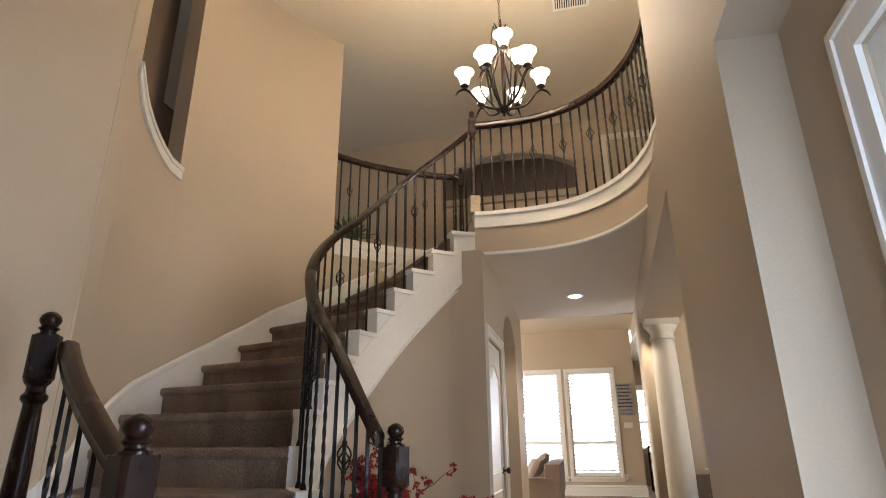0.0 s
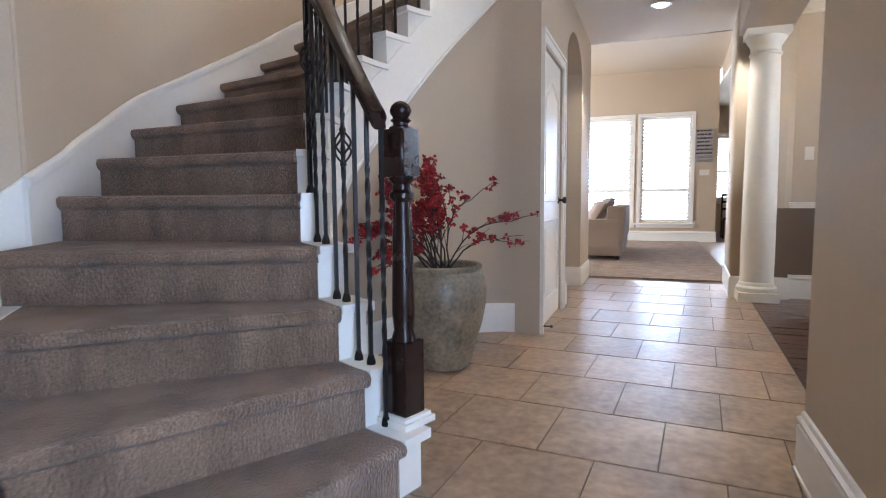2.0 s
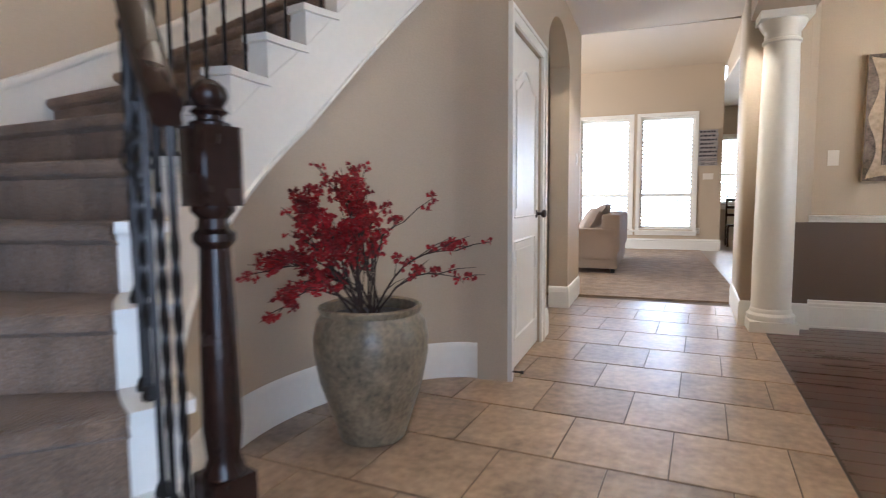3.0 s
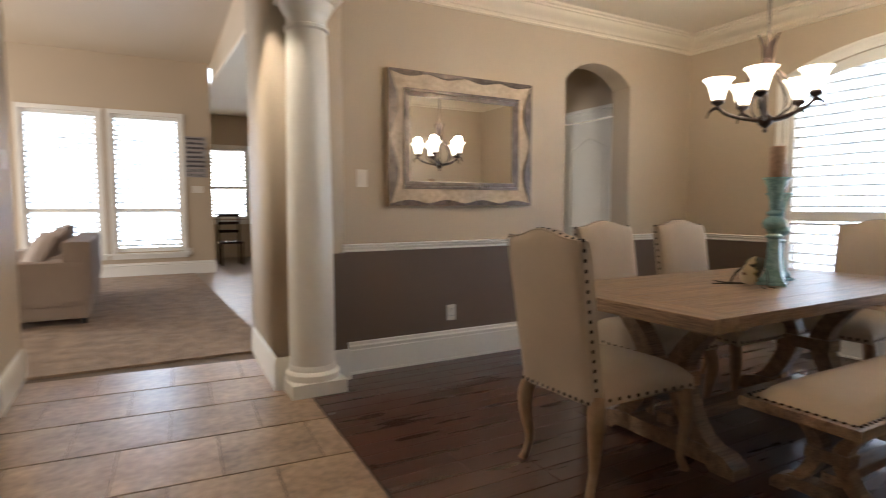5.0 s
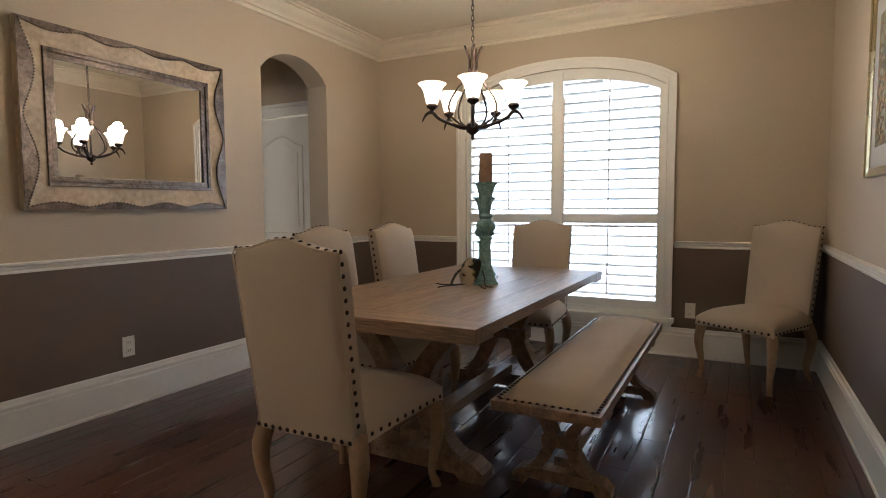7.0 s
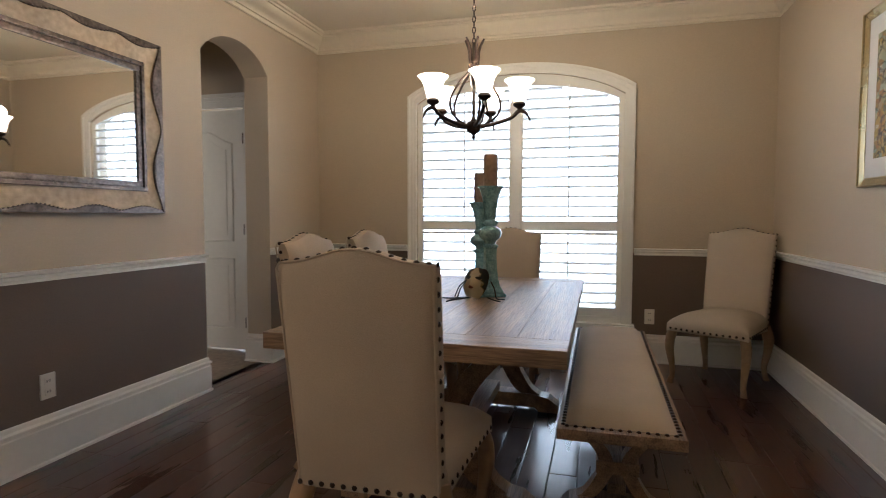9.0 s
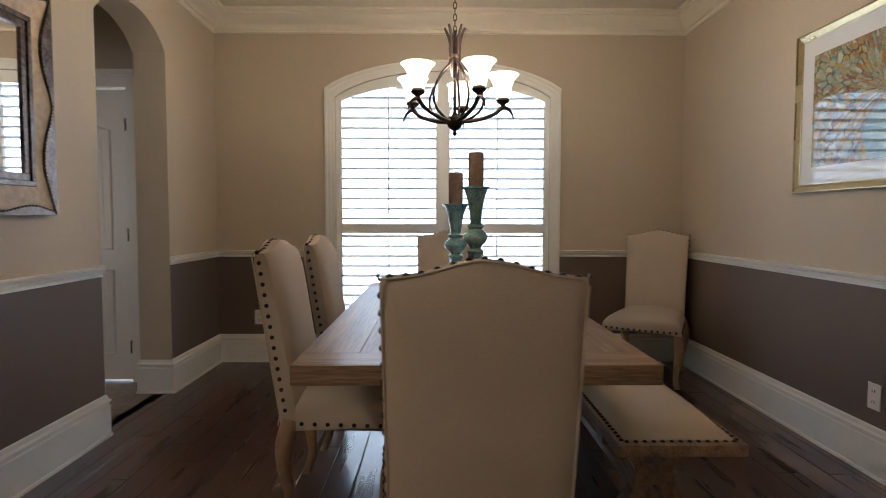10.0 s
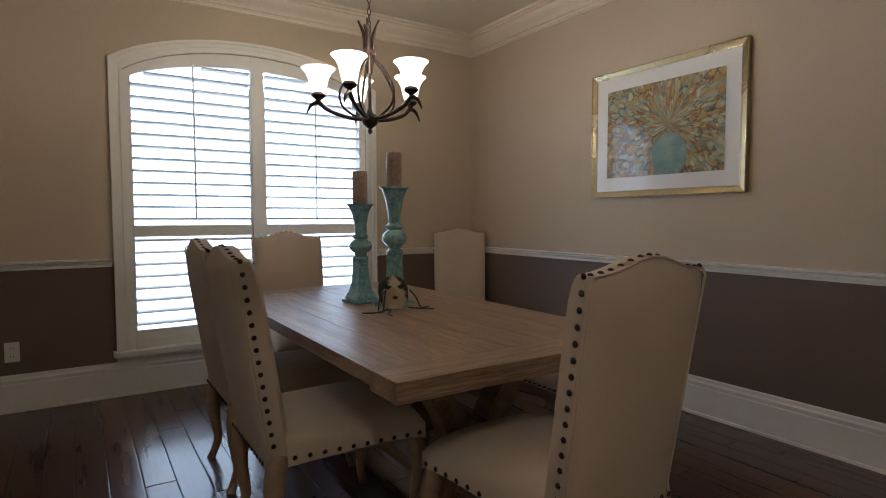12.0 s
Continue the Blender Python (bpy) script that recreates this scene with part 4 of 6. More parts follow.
# recessed downlights
for x, y in ((1.13, 7.55),):
    ob = thing("recessed_light", "lit round recessed ceiling light with white trim", "ceiling light", at=Matrix.Translation((x, y, LOFT)))
    bm = bmesh.new()
    lathe(bm, [(0.065, -0.001), (0.085, -0.006), (0.098, -0.004), (0.10, 0.0)], 28)
    part("trim_ring", bm, WHITE, ob)
    bm = bmesh.new()
    lathe(bm, [(0.001, -0.008), (0.062, -0.0075), (0.064, -0.002)], 24)
    part("lens", bm, CAN, ob, "glowing frosted lens")
    d = bpy.data.lights.new("downlight", "SPOT")
    d.energy, d.color, d.spot_size, d.shadow_soft_size = 60, (1.0, 0.8, 0.55), radians(110), 0.05
    new("downlight", d).location = (x, y, LOFT - 0.02)

# ---- things: foyer ----
pot = thing("planter_pot", "tall glazed stoneware pot in mottled grey-brown", "planter", at=Matrix.Translation((-0.03, 4.66, 0)))
bm = bmesh.new()
lathe(bm, [(p * 0.93, q * 0.93) for p, q in [(0.13, 0.0), (0.155, 0.006), (0.165, 0.03), (0.20, 0.14), (0.245, 0.28), (0.272, 0.42), (0.274, 0.50), (0.258, 0.57), (0.238, 0.60), (0.236, 0.612), (0.246, 0.626), (0.246, 0.64), (0.232, 0.648), (0.215, 0.64), (0.212, 0.59), (0.18, 0.58)]], 40)
part("body", bm, CLAY, pot)
bm = bmesh.new()
lathe(bm, [(0.001, 0.551), (0.198, 0.549), (0.198, 0.535)], 24)
part("filling", bm, SOIL, pot, "dark pebbles filling the pot")
sprays = thing("blossom_branches", "bare brown branches with small red blossoms in the pot", "dried flowers", at=Matrix.Translation((-0.03, 4.66, 0.545)))
rnd = random.Random(11)


def blossom(bm, c, s):
    for k in range(6):
        d = Vector((rnd.uniform(-1, 1), rnd.uniform(-1, 1), rnd.uniform(-0.6, 1))).normalized()
        u = d.orthogonal().normalized()
        w = d.cross(u)
        q = [c, c + (d * 0.6 + u * 0.55) * s, c + d * 1.1 * s + (u * 0.15 + w * 0.25) * s, c + (d * 0.6 + w * 0.65) * s]
        bm.faces.new([bm.verts.new(v) for v in q])


def spray(ends, dense):
    bm, fl, twigs = bmesh.new(), bmesh.new(), []
    base = Vector((rnd.uniform(-0.05, 0.05), rnd.uniform(-0.05, 0.05), -0.01))
    end = Vector(ends)
    side = Vector((rnd.uniform(-1, 1), rnd.uniform(-1, 1), 0)) * 0.05
    pts = [base.lerp(end, u) + side * math.sin(math.pi * u) + Vector((rnd.uniform(-1, 1), rnd.uniform(-1, 1), 0)) * 0.008 + Vector((0, 0, 0.10 * math.sin(math.pi * u))) for u in [i / 9 for i in range(10)]]
    tube(bm, pts, [0.006 - 0.0045 * i / 9 for i in range(10)], 5)
    for i in range(2, 10):
        for _ in range(2 if dense else 1):
            a = pts[i]
            tip = a + (pts[i] - pts[i - 1]).normalized() * rnd.uniform(0.05, 0.14) + Vector((rnd.uniform(-1, 1), rnd.uniform(-1, 1), rnd.uniform(-0.3, 0.8))) * 0.07
            tw = bmesh.new()
            tube(tw, [a, a.lerp(tip, 0.5) + Vector((0, 0, 0.008)), tip], [0.0026, 0.002, 0.001], 4)
            twigs.append(tw)
            if i > 2:
                for _ in range(rnd.randint(3, 6) if dense else rnd.randint(2, 4)):
                    blossom(fl, a.lerp(tip, rnd.uniform(0.2, 1.0)) + Vector((rnd.gauss(0, 1), rnd.gauss(0, 1), rnd.gauss(0, 1))) * 0.010, rnd.uniform(0.015, 0.026))
    b = part("branch", bm, BRANCH, sprays)
    for tw in twigs:
        part("twig", tw, BRANCH, b)
    tagged(part("blossoms", fl, RED, b, "clusters of small red blossoms", smooth=False), kind="stuff")


for e in ((-0.16, 0.0, 0.56), (-0.11, 0.12, 0.58), (-0.30, -0.05, 0.52), (-0.36, 0.1, 0.42), (-0.06, -0.08, 0.54), (-0.24, -0.15, 0.40), (-0.46, 0.0, 0.24), (-0.34, -0.22, 0.22), (-0.16, 0.2, 0.46), (-0.48, 0.16, 0.10), (-0.24, -0.3, 0.08), (-0.2, 0.05, 0.34), (-0.12, -0.1, 0.3)):
    spray(e, True)
for e in ((0.18, -0.05, 0.42), (0.40, 0.02, 0.30), (0.40, 0.10, 0.17)):
    spray(e, False)

# plant on the upper curb
pl = thing("potted_plant", "small leafy green plant behind the upper railing", "plant", at=Matrix.Translation(P(137, 2.72, UP)))
bm = bmesh.new()
lathe(bm, [(0.06, 0), (0.085, 0.10), (0.09, 0.11), (0.07, 0.11), (0.06, 0.09)], 16)
part("pot", bm, BRONZE, pl)
bm = bmesh.new()
for i in range(160):
    a, e, ln = rnd.uniform(0, math.tau), rnd.uniform(0.3, 1.4), rnd.uniform(0.10, 0.26)
    d = Vector((math.cos(a) * math.cos(e), math.sin(a) * math.cos(e), math.sin(e)))
    s = d.orthogonal().normalized() * 0.014
    b0 = Vector((0, 0, 0.09)) + d * ln * 0.45
    bm.faces.new([bm.verts.new(v) for v in (b0, b0 + d * ln * 0.4 + s, b0 + d * ln - Vector((0, 0, 0.03)), b0 + d * ln * 0.4 - s)])
part("leaves", bm, LEAF, pl, smooth=False)

# ceiling vent
v = thing("ceiling_vent", "white slatted air vent in the high ceiling", "vent", at=Matrix.Translation((1.34, 5.95, TOP)))
part("frame", B((-0.19, 0.19, -0.11, -0.085, -0.012, 0), (-0.19, 0.19, 0.085, 0.11, -0.012, 0), (-0.19, -0.165, -0.085, 0.085, -0.012, 0), (0.165, 0.19, -0.085, 0.085, -0.012, 0)), WHITE, v)
part("backing", B((-0.165, 0.165, -0.085, 0.085, -0.003, 0)), SLOT, v)
for i in range(14):
    x = -0.155 + i * 0.024
    part("slat", B((x, x + 0.012, -0.085, 0.085, -0.010, -0.003)), WHITE, v)

# ---- chandeliers ----


def shade_mesh(s):
    bm = bmesh.new()
    lathe(bm, [(0.026 * s, 0.0), (0.036 * s, 0.012 * s), (0.046 * s, 0.05 * s), (0.054 * s, 0.085 * s), (0.070 * s, 0.115 * s), (0.090 * s, 0.135 * s), (0.087 * s, 0.137 * s), (0.066 * s, 0.117 * s), (0.050 * s, 0.087 * s), (0.042 * s, 0.05 * s), (0.030 * s, 0.012 * s)], 22)
    return mesh_of("shade", bm, SHADE)


def chandelier(label, at, tiers, height, chain, watts):
    """Arms curl up from a bottom hub; tiers: (count, radius, cup height, turn)."""
    ob = thing("chandelier", label, "chandelier", at=at)
    bm = bmesh.new()
    lathe(bm, [(0.004, 0.0), (0.012, 0.012), (0.007, 0.024), (0.014, 0.03), (0.034, 0.045), (0.040, 0.065), (0.034, 0.088), (0.016, 0.10), (0.010, 0.115)], 18)
    part("hub", bm, BRONZE, ob)
    bm = bmesh.new()
    tube(bm, [(0, 0, 0.1), (0, 0, height - 0.02)], 0.008, 10)
    lathe(bm, [(0.014, height - 0.17), (0.03, height - 0.15), (0.03, height - 0.135), (0.014, height - 0.12)], 16)
    part("stem", bm, BRONZE, ob)
    for k in range(5):
        a = k * math.tau / 5
        bm = bmesh.new()
        c, s = math.cos(a), math.sin(a)
        smooth_tube(bm, [(0.012 * c, 0.012 * s, height - 0.24), (0.022 * c, 0.022 * s, height - 0.12), (0.026 * c, 0.026 * s, height - 0.06), (0.052 * c, 0.052 * s, height)], [0.006, 0.008, 0.009, 0.005], 6)
        part("crown_leaf", bm, BRONZE, ob)
    sm = shade_mesh(0.87)
    for count, rad, cup, turn in tiers:
        for k in range(count):
            a = turn + k * math.tau / count
            c, s = math.cos(a), math.sin(a)
            bm = bmesh.new()

            def at2(r, z):
                return Vector((r * c, r * s, z))
            smooth_tube(bm, [at2(0.03, 0.07), at2(rad * 0.35, 0.075), at2(rad * 0.62, 0.10 + (cup - 0.2) * 0.25), at2(rad * 0.85, cup - 0.05), at2(rad, cup - 0.02), at2(rad * 1.15, cup - 0.035), at2(rad * 1.24, cup - 0.075)], [0.011, 0.010, 0.010, 0.010, 0.011, 0.008, 0.003], 8)
            smooth_tube(bm, [at2(0.018, height - 0.12), at2(rad * 0.14, height * 0.66), at2(rad * 0.36, cup * 1.75), at2(rad * 0.58, cup * 1.2), at2(rad * 0.52, cup * 0.75), at2(rad * 0.2, 0.072)], 0.0062, 7)
            arm = part("arm", bm, BRONZE, ob)
            bm = bmesh.new()
            lathe(bm, [(0.008, cup - 0.02), (0.012, cup - 0.008), (0.030, cup + 0.004), (0.034, cup + 0.012), (0.026, cup + 0.026)], 16, rad * c, rad * s)
            part("cup", bm, BRONZE, arm)
            part("shade", sm, SHADE, ob, "lit frosted bell glass shade", at=Matrix.Translation((rad * c, rad * s, cup + 0.018)))
    bm = bmesh.new()
    z = height - 0.03
    i = 0
    while z < chain:
        pts = []
        for k in range(9):
            a = k * math.tau / 8
            q = 0.008 * math.cos(a)
            pts.append((q if i % 2 else 0, 0 if i % 2 else q, z + 0.018 + 0.018 * math.sin(a)))
        tube(bm, pts, 0.0026, 5)
        z += 0.028
        i += 1
    part("chain", bm, BRONZE, ob)
    bm = bmesh.new()
    lathe(bm, [(0.008, chain - 0.05), (0.03, chain - 0.035), (0.06, chain - 0.012), (0.062, chain)], 20)
    part("canopy", bm, BRONZE, ob)
    return ob


DCH, FCH = Vector((4.058, 5.904, 1.565)), Vector((0.70, 4.75, 3.58))
chandelier("bronze five-light chandelier with frosted bell shades, switched on", Matrix.Translation(DCH), [(5, 0.237, 0.165, 1.065)], 0.52, CEIL - 0.01 - DCH.z, 8)
chandelier("bronze two-tier chandelier with nine frosted shades, switched on", Matrix.Translation(FCH), [(6, 0.30, 0.26, 0.25), (3, 0.16, 0.50, 0.75)], 0.86, TOP - FCH.z, 8)
for k in range(5):
    a = 1.065 + k * math.tau / 5
    point_lamp("dining_bulb", DCH + Vector((0.237 * math.cos(a), 0.237 * math.sin(a), 0.33)), 8.0, (1.0, 0.81, 0.57))
for k in range(3):
    a = 0.75 + k * math.tau / 3
    point_lamp("foyer_bulb", FCH + Vector((0.24 * math.cos(a), 0.24 * math.sin(a), 0.68)), 22, (1.0, 0.78, 0.53), 0.06)

# ---- things: dining window ----
win = tagged(new("window_1"), "arched window with white plantation shutters, louvers open", "window", kind="structure")
YM = (WY0 + WY1) / 2


def arch_curve(y0, y1, spring, apex, n=24):
    return [((y0 + y1) / 2 + u * (y1 - y0) / 2, z) for u, z in arch_heights(spring, apex, n)]


def arch_band(bm, inner, outer, x0, x1):
    """A curved band between two (y, z) curves of equal length."""
    rows = []
    for (a, b), (c, d) in zip(inner, outer):
        rows.append([bm.verts.new(v) for v in ((x0, a, b), (x0, c, d), (x1, c, d), (x1, a, b))])
    for r, s in zip(rows, rows[1:]):
        for j in range(4):
            bm.faces.new((r[j], r[(j + 1) % 4], s[(j + 1) % 4], s[j]))
    bm.faces.new(rows[0][::-1])
    bm.faces.new(rows[-1])


bm = bmesh.new()
for w0, w1, x in ((0.0, 0.020, EAST - 0.020), (0.020, 0.034, EAST - 0.009), (0.034, 0.060, EAST - 0.018), (0.060, 0.080, EAST - 0.032)):
    inn = [(WY0 - w0, WZ0 - 0.03)] + arch_curve(WY0 - w0, WY1 + w0, WSP + w0 * 0.8, WAP + w0) + [(WY1 + w0, WZ0 - 0.03)]
    out = [(WY0 - w1, WZ0 - 0.03)] + arch_curve(WY0 - w1, WY1 + w1, WSP + w1 * 0.8, WAP + w1) + [(WY1 + w1, WZ0 - 0.03)]
    arch_band(bm, inn, out, x, EAST)
part("window_frame", bm, WHITE, win, "white moulded arched casing")
part("window_sill", B((EAST - 0.065, EAST + 0.02, WY0 - 0.10, WY1 + 0.10, WZ0 - 0.032, WZ0 + 0.003), (EAST - 0.042, EAST, WY0 - 0.085, WY1 + 0.085, WZ0 - 0.050, WZ0 - 0.034), (EAST - 0.027, EAST, WY0 - 0.08, WY1 + 0.08, WZ0 - 0.071, WZ0 - 0.052), bevel=0.004), WHITE, win, "white window sill")
XS = EAST + 0.035
part("shutter_frame", B((XS - 0.02, XS + 0.03, WY0, WY0 + 0.035, WZ0, WSP), (XS - 0.02, XS + 0.03, WY1 - 0.035, WY1, WZ0, WSP), (XS - 0.022, XS + 0.03, WY0 + 0.035, WY1 - 0.035, WZ0, 0.352), bevel=0.003), WHITE, win)
part("mullion", B((XS - 0.024, XS + 0.03, YM - 0.045, YM + 0.045, 0.352, WAP - 0.02), bevel=0.003), WHITE, win)
PT = arch_curve(WY0 + 0.02, WY1 - 0.02, 2.10, 2.25)
bm = bmesh.new()
arch_band(bm, PT, arch_curve(WY0 + 0.001, WY1 - 0.001, WSP - 0.001, WAP - 0.001), XS - 0.012, XS + 0.02)
part("arch_panel", bm, WHITE, win)


def panel_top(y):
    for (a, z), (b, w) in zip(PT, PT[1:]):
        if a <= y <= b:
            return z + (w - z) * (y - a) / (b - a)
    return PT[0][1]


LOUVER = {}
for y0, y1 in ((WY0 + 0.035, YM - 0.045), (YM + 0.045, WY1 - 0.035)):
    s = 0.012
    part("stile", B((XS - 0.012, XS + 0.02, y0, y0 + s, 0.352, 2.11), (XS - 0.012, XS + 0.02, y1 - s, y1, 0.352, 2.11), bevel=0.002), WHITE, win)
    part("bottom_rail", B((XS - 0.012, XS + 0.02, y0, y1, 0.352, 0.42), bevel=0.002), WHITE, win)
    part("middle_rail", B((XS - 0.012, XS + 0.02, y0, y1, 1.048, 1.126), bevel=0.002), WHITE, win)
    for z0, z1 in ((0.42, 1.048), (1.126, 2.26)):
        z = z0 + 0.042
        while z < z1 - 0.01:
            a, b = y0 + s, y1 - s
            while a < YM and z > panel_top(a) - 0.01 and a < b:
                a += 0.02
            while b > YM and z > panel_top(b) - 0.01 and b > a:
                b -= 0.02
            if b - a > 0.08:
                key = round(b - a, 2)
                if key not in LOUVER:
                    bm = bmesh.new()
                    pts = [(0.044 * math.cos(t), 0.0078 * math.sin(t)) for t in [math.tau * i / 10 for i in range(10)]]
                    ra = [bm.verts.new((p, -key / 2, q)) for p, q in pts]
                    rb = [bm.verts.new((p, key / 2, q)) for p, q in pts]
                    for i in range(10):
                        bm.faces.new((ra[i], ra[(i + 1) % 10], rb[(i + 1) % 10], rb[i]))
                    bm.faces.new(ra[::-1])
                    bm.faces.new(rb)
                    LOUVER[key] = mesh_of("louver", bm, WHITE)
                part("louver", LOUVER[key], WHITE, win, at=Matrix.Translation((XS + 0.004, (a + b) / 2, z)) @ Matrix.Rotation(radians(-9 if z < 1.1 else 6), 4, "Y"))
            z += 0.0805
        bm = bmesh.new()
        yc = (y0 + y1) / 2
        tube(bm, [(XS - 0.04, yc, z0 + 0.03), (XS - 0.04, yc, min(z1, 2.27) - 0.03)], 0.006, 6)
        part("tilt_rod", bm, WHITE, win)
pane = part("pane", B((EAST + 0.14, EAST + 0.145, WY0, WY1, WZ0, WAP)), PANE, win)
pane.visible_shadow = False
structure("backdrop_street", B((9.5, 9.55, -2, 16, -0.3, 7)), OUTSIDE, "overexposed daylight outside the dining window", "backdrop")
structure("backdrop_garden", B((-6, 8, 20.5, 20.55, -0.3, 8)), OUTSIDE, "overexposed daylight outside the living room", "backdrop")
structure("backdrop_porch", B((3.2, 3.25, -6, 3.4, -0.3, 8)), OUTSIDE, "overexposed daylight outside the front door", "backdrop")

# ---- things: dining chairs ----
bm = bmesh.new()
lathe(bm, [(0.0088, 0.0), (0.0083, 0.002), (0.0055, 0.0048), (0.001, 0.006)], 7)
nail_mesh = mesh_of("nailhead", bm, NAIL)


def nail(parent, p, d):
    part("nailhead", nail_mesh, NAIL, parent, at=Matrix.Translation(p) @ Vector(d).to_track_quat("Z", "Y").to_matrix().to_4x4())


def lean(z):
    return -0.245 - 0.155 * max(0.0, z - 0.42)


def camel(x):
    u = min(1.0, abs(x) / 0.227)
    return 1.043 + 0.036 * (0.5 + 0.5 * math.cos(math.pi * min(1, u / 0.8))) - (0.006 * (u - 0.8) / 0.2 if u > 0.8 else 0)


def dining_chair(at, label):
    """A linen camel-back chair; it faces +y, origin on the floor under the seat."""
    ob = thing("dining_chair", label, "chair", "chairs round the dining table", at)
    # backrest
    bm = bmesh.new()
    W, T = 0.245, 0.085
    rows = []
    zs = [math.sin(math.pi / 2 * i / 14) for i in range(15)]
    for f in zs:
        row = []
        half = 0.216 + 0.011 * f
        for side in (0, 1):
            for k in range(13):
                u = math.sin(math.pi / 2 * (-1 + 2 * k / 12))
                x = u * half
                z = 0.375 + (camel(x) - 0.375) * f
                puff = (1 - u ** 4) * (1 - (2 * f - 1) ** 4) * 0.016
                edge = 0.015 * abs(u) ** 14 + 0.016 * f ** 24
                y = lean(z) + (T / 2 + puff - edge) * (1 if side else -1) * 1.0
                row.append(bm.verts.new((x, y, z)))
        rows.append(row)
    for r, s in zip(rows, rows[1:]):
        for k in range(12):
            bm.faces.new((r[k], r[k + 1], s[k + 1], s[k]))
            bm.faces.new((r[13 + k + 1], r[13 + k], s[13 + k], s[13 + k + 1]))
        bm.faces.new((r[0], s[0], s[13], r[13]))
        bm.faces.new((r[12], r[25], s[25], s[12]))
    for k in range(12):
        bm.faces.new((rows[-1][k], rows[-1][k + 1], rows[-1][14 + k], rows[-1][13 + k]))
        bm.faces.new((rows[0][k + 1], rows[0][k], rows[0][13 + k], rows[0][14 + k]))
    part("backrest", bm, LINEN, ob, "linen camel-back upholstery")
    bm = bmesh.new()
    edge = [Vector((-0.212, lean(0.38) - 0.044, 0.38))]
    for i in range(9):
        z = 0.42 + (1.02 - 0.42) * i / 8
        edge.append(Vector((-(0.216 + 0.011 * (z - 0.375) / 0.68) + 0.004, lean(z) - 0.036, z)))
    edge += [Vector((x, lean(camel(x)) - 0.030, camel(x) - 0.002)) for x in [-0.215 + 0.43 * i / 16 for i in range(17)]]
    edge += [Vector((-v.x, v.y, v.z)) for v in edge[9::-1]]
    tube(bm, edge, 0.0034, 6)
    part("piping", bm, LINEN, ob)
    # seat
    bm = bmesh.new()
    top = []
    for j in range(11):
        v = math.sin(math.pi / 2 * j / 10)
        row = []
        for i in range(11):
            u = math.sin(math.pi / 2 * (-1 + 2 * i / 10))
            half = 0.225 + 0.04 * v
            z = 0.425 + 0.075 * (1 - u ** 4) ** 0.5 * (1 - max(0.0, 2 * v - 1) ** 4) ** 0.5
            bow = 0.02 * (1 - u * u) * (v > 0.95)
            row.append(bm.verts.new((u * half, -0.22 + 0.50 * v + bow, z)))
        top.append(row)
    for r, s in zip(top, top[1:]):
        for i in range(10):
            bm.faces.new((r[i], r[i + 1], s[i + 1], s[i]))
    rim = top[0] + [r[-1] for r in top[1:]] + top[-1][-2::-1] + [r[0] for r in top[-2:0:-1]]
    low = []
    for q, v in enumerate(rim):
        drop = 0.365 + 0.018 * abs(math.sin(q * math.pi / 10 * 1.0))
        low.append(bm.verts.new((v.co.x * 1.01, v.co.y, drop)))
    for i in range(len(rim)):
        bm.faces.new((rim[i], rim[(i + 1) % len(rim)], low[(i + 1) % len(rim)], low[i]))
    bm.faces.new(low[::-1])
    part("seat", bm, LINEN, ob, "padded linen seat")
    # legs
    for sx in (-1, 1):
        bm = bmesh.new()
        smooth_tube(bm, [(sx * 0.225, 0.235, 0.40), (sx * 0.245, 0.255, 0.33), (sx * 0.250, 0.262, 0.25), (sx * 0.238, 0.250, 0.14), (sx * 0.232, 0.246, 0.06), (sx * 0.240, 0.258, 0.025), (sx * 0.243, 0.264, 0.0)], [0.032, 0.033, 0.030, 0.021, 0.017, 0.019, 0.021], 10)
        part("leg", bm, LEGWOOD, ob, "curved washed-oak front leg")
        bm = bmesh.new()
        smooth_tube(bm, [(sx * 0.20, -0.24, 0.40), (sx * 0.222, -0.262, 0.31), (sx * 0.220, -0.264, 0.22), (sx * 0.204, -0.25, 0.11), (sx * 0.206, -0.268, 0.04), (sx * 0.214, -0.285, 0.0)], [0.036, 0.036, 0.028, 0.020, 0.018, 0.020], 10)
        part("leg", bm, LEGWOOD, ob, "curved washed-oak rear leg")
    # nailheads
    for i in range(17):
        z = 0.40 + 0.64 * i / 16
        half = 0.216 + 0.011 * (z - 0.375) / 0.68
        for sx in (-1, 1):
            nail(ob, (sx * (half + 0.0005), lean(z) - 0.012, z), (sx, 0, 0))
    for i in range(13):
        x = -0.205 + 0.41 * i / 12
        nail(ob, (x, lean(camel(x)) - 0.012, camel(x) + 0.0005), (0, -0.1, 1))
        nail(ob, (x, lean(0.39) - 0.046, 0.388), (0, -1, 0))
        xf = x * 1.15
        nail(ob, (xf, 0.281 + 0.02 * (1 - (xf / 0.265) ** 2), 0.392), (0, 1, 0))
    for i in range(10):
        v = 0.05 + 0.9 * i / 9
        for sx in (-1, 1):
            nail(ob, (sx * ((0.225 + 0.04 * v) * 1.008 + 0.0005), -0.22 + 0.5 * v, 0.392), (sx, 0, 0))
    return ob


def chair_at(x, y, facing):
    """facing: degrees from +y, anticlockwise."""
    return Matrix.Translation((x, y, 0)) @ rz(facing)


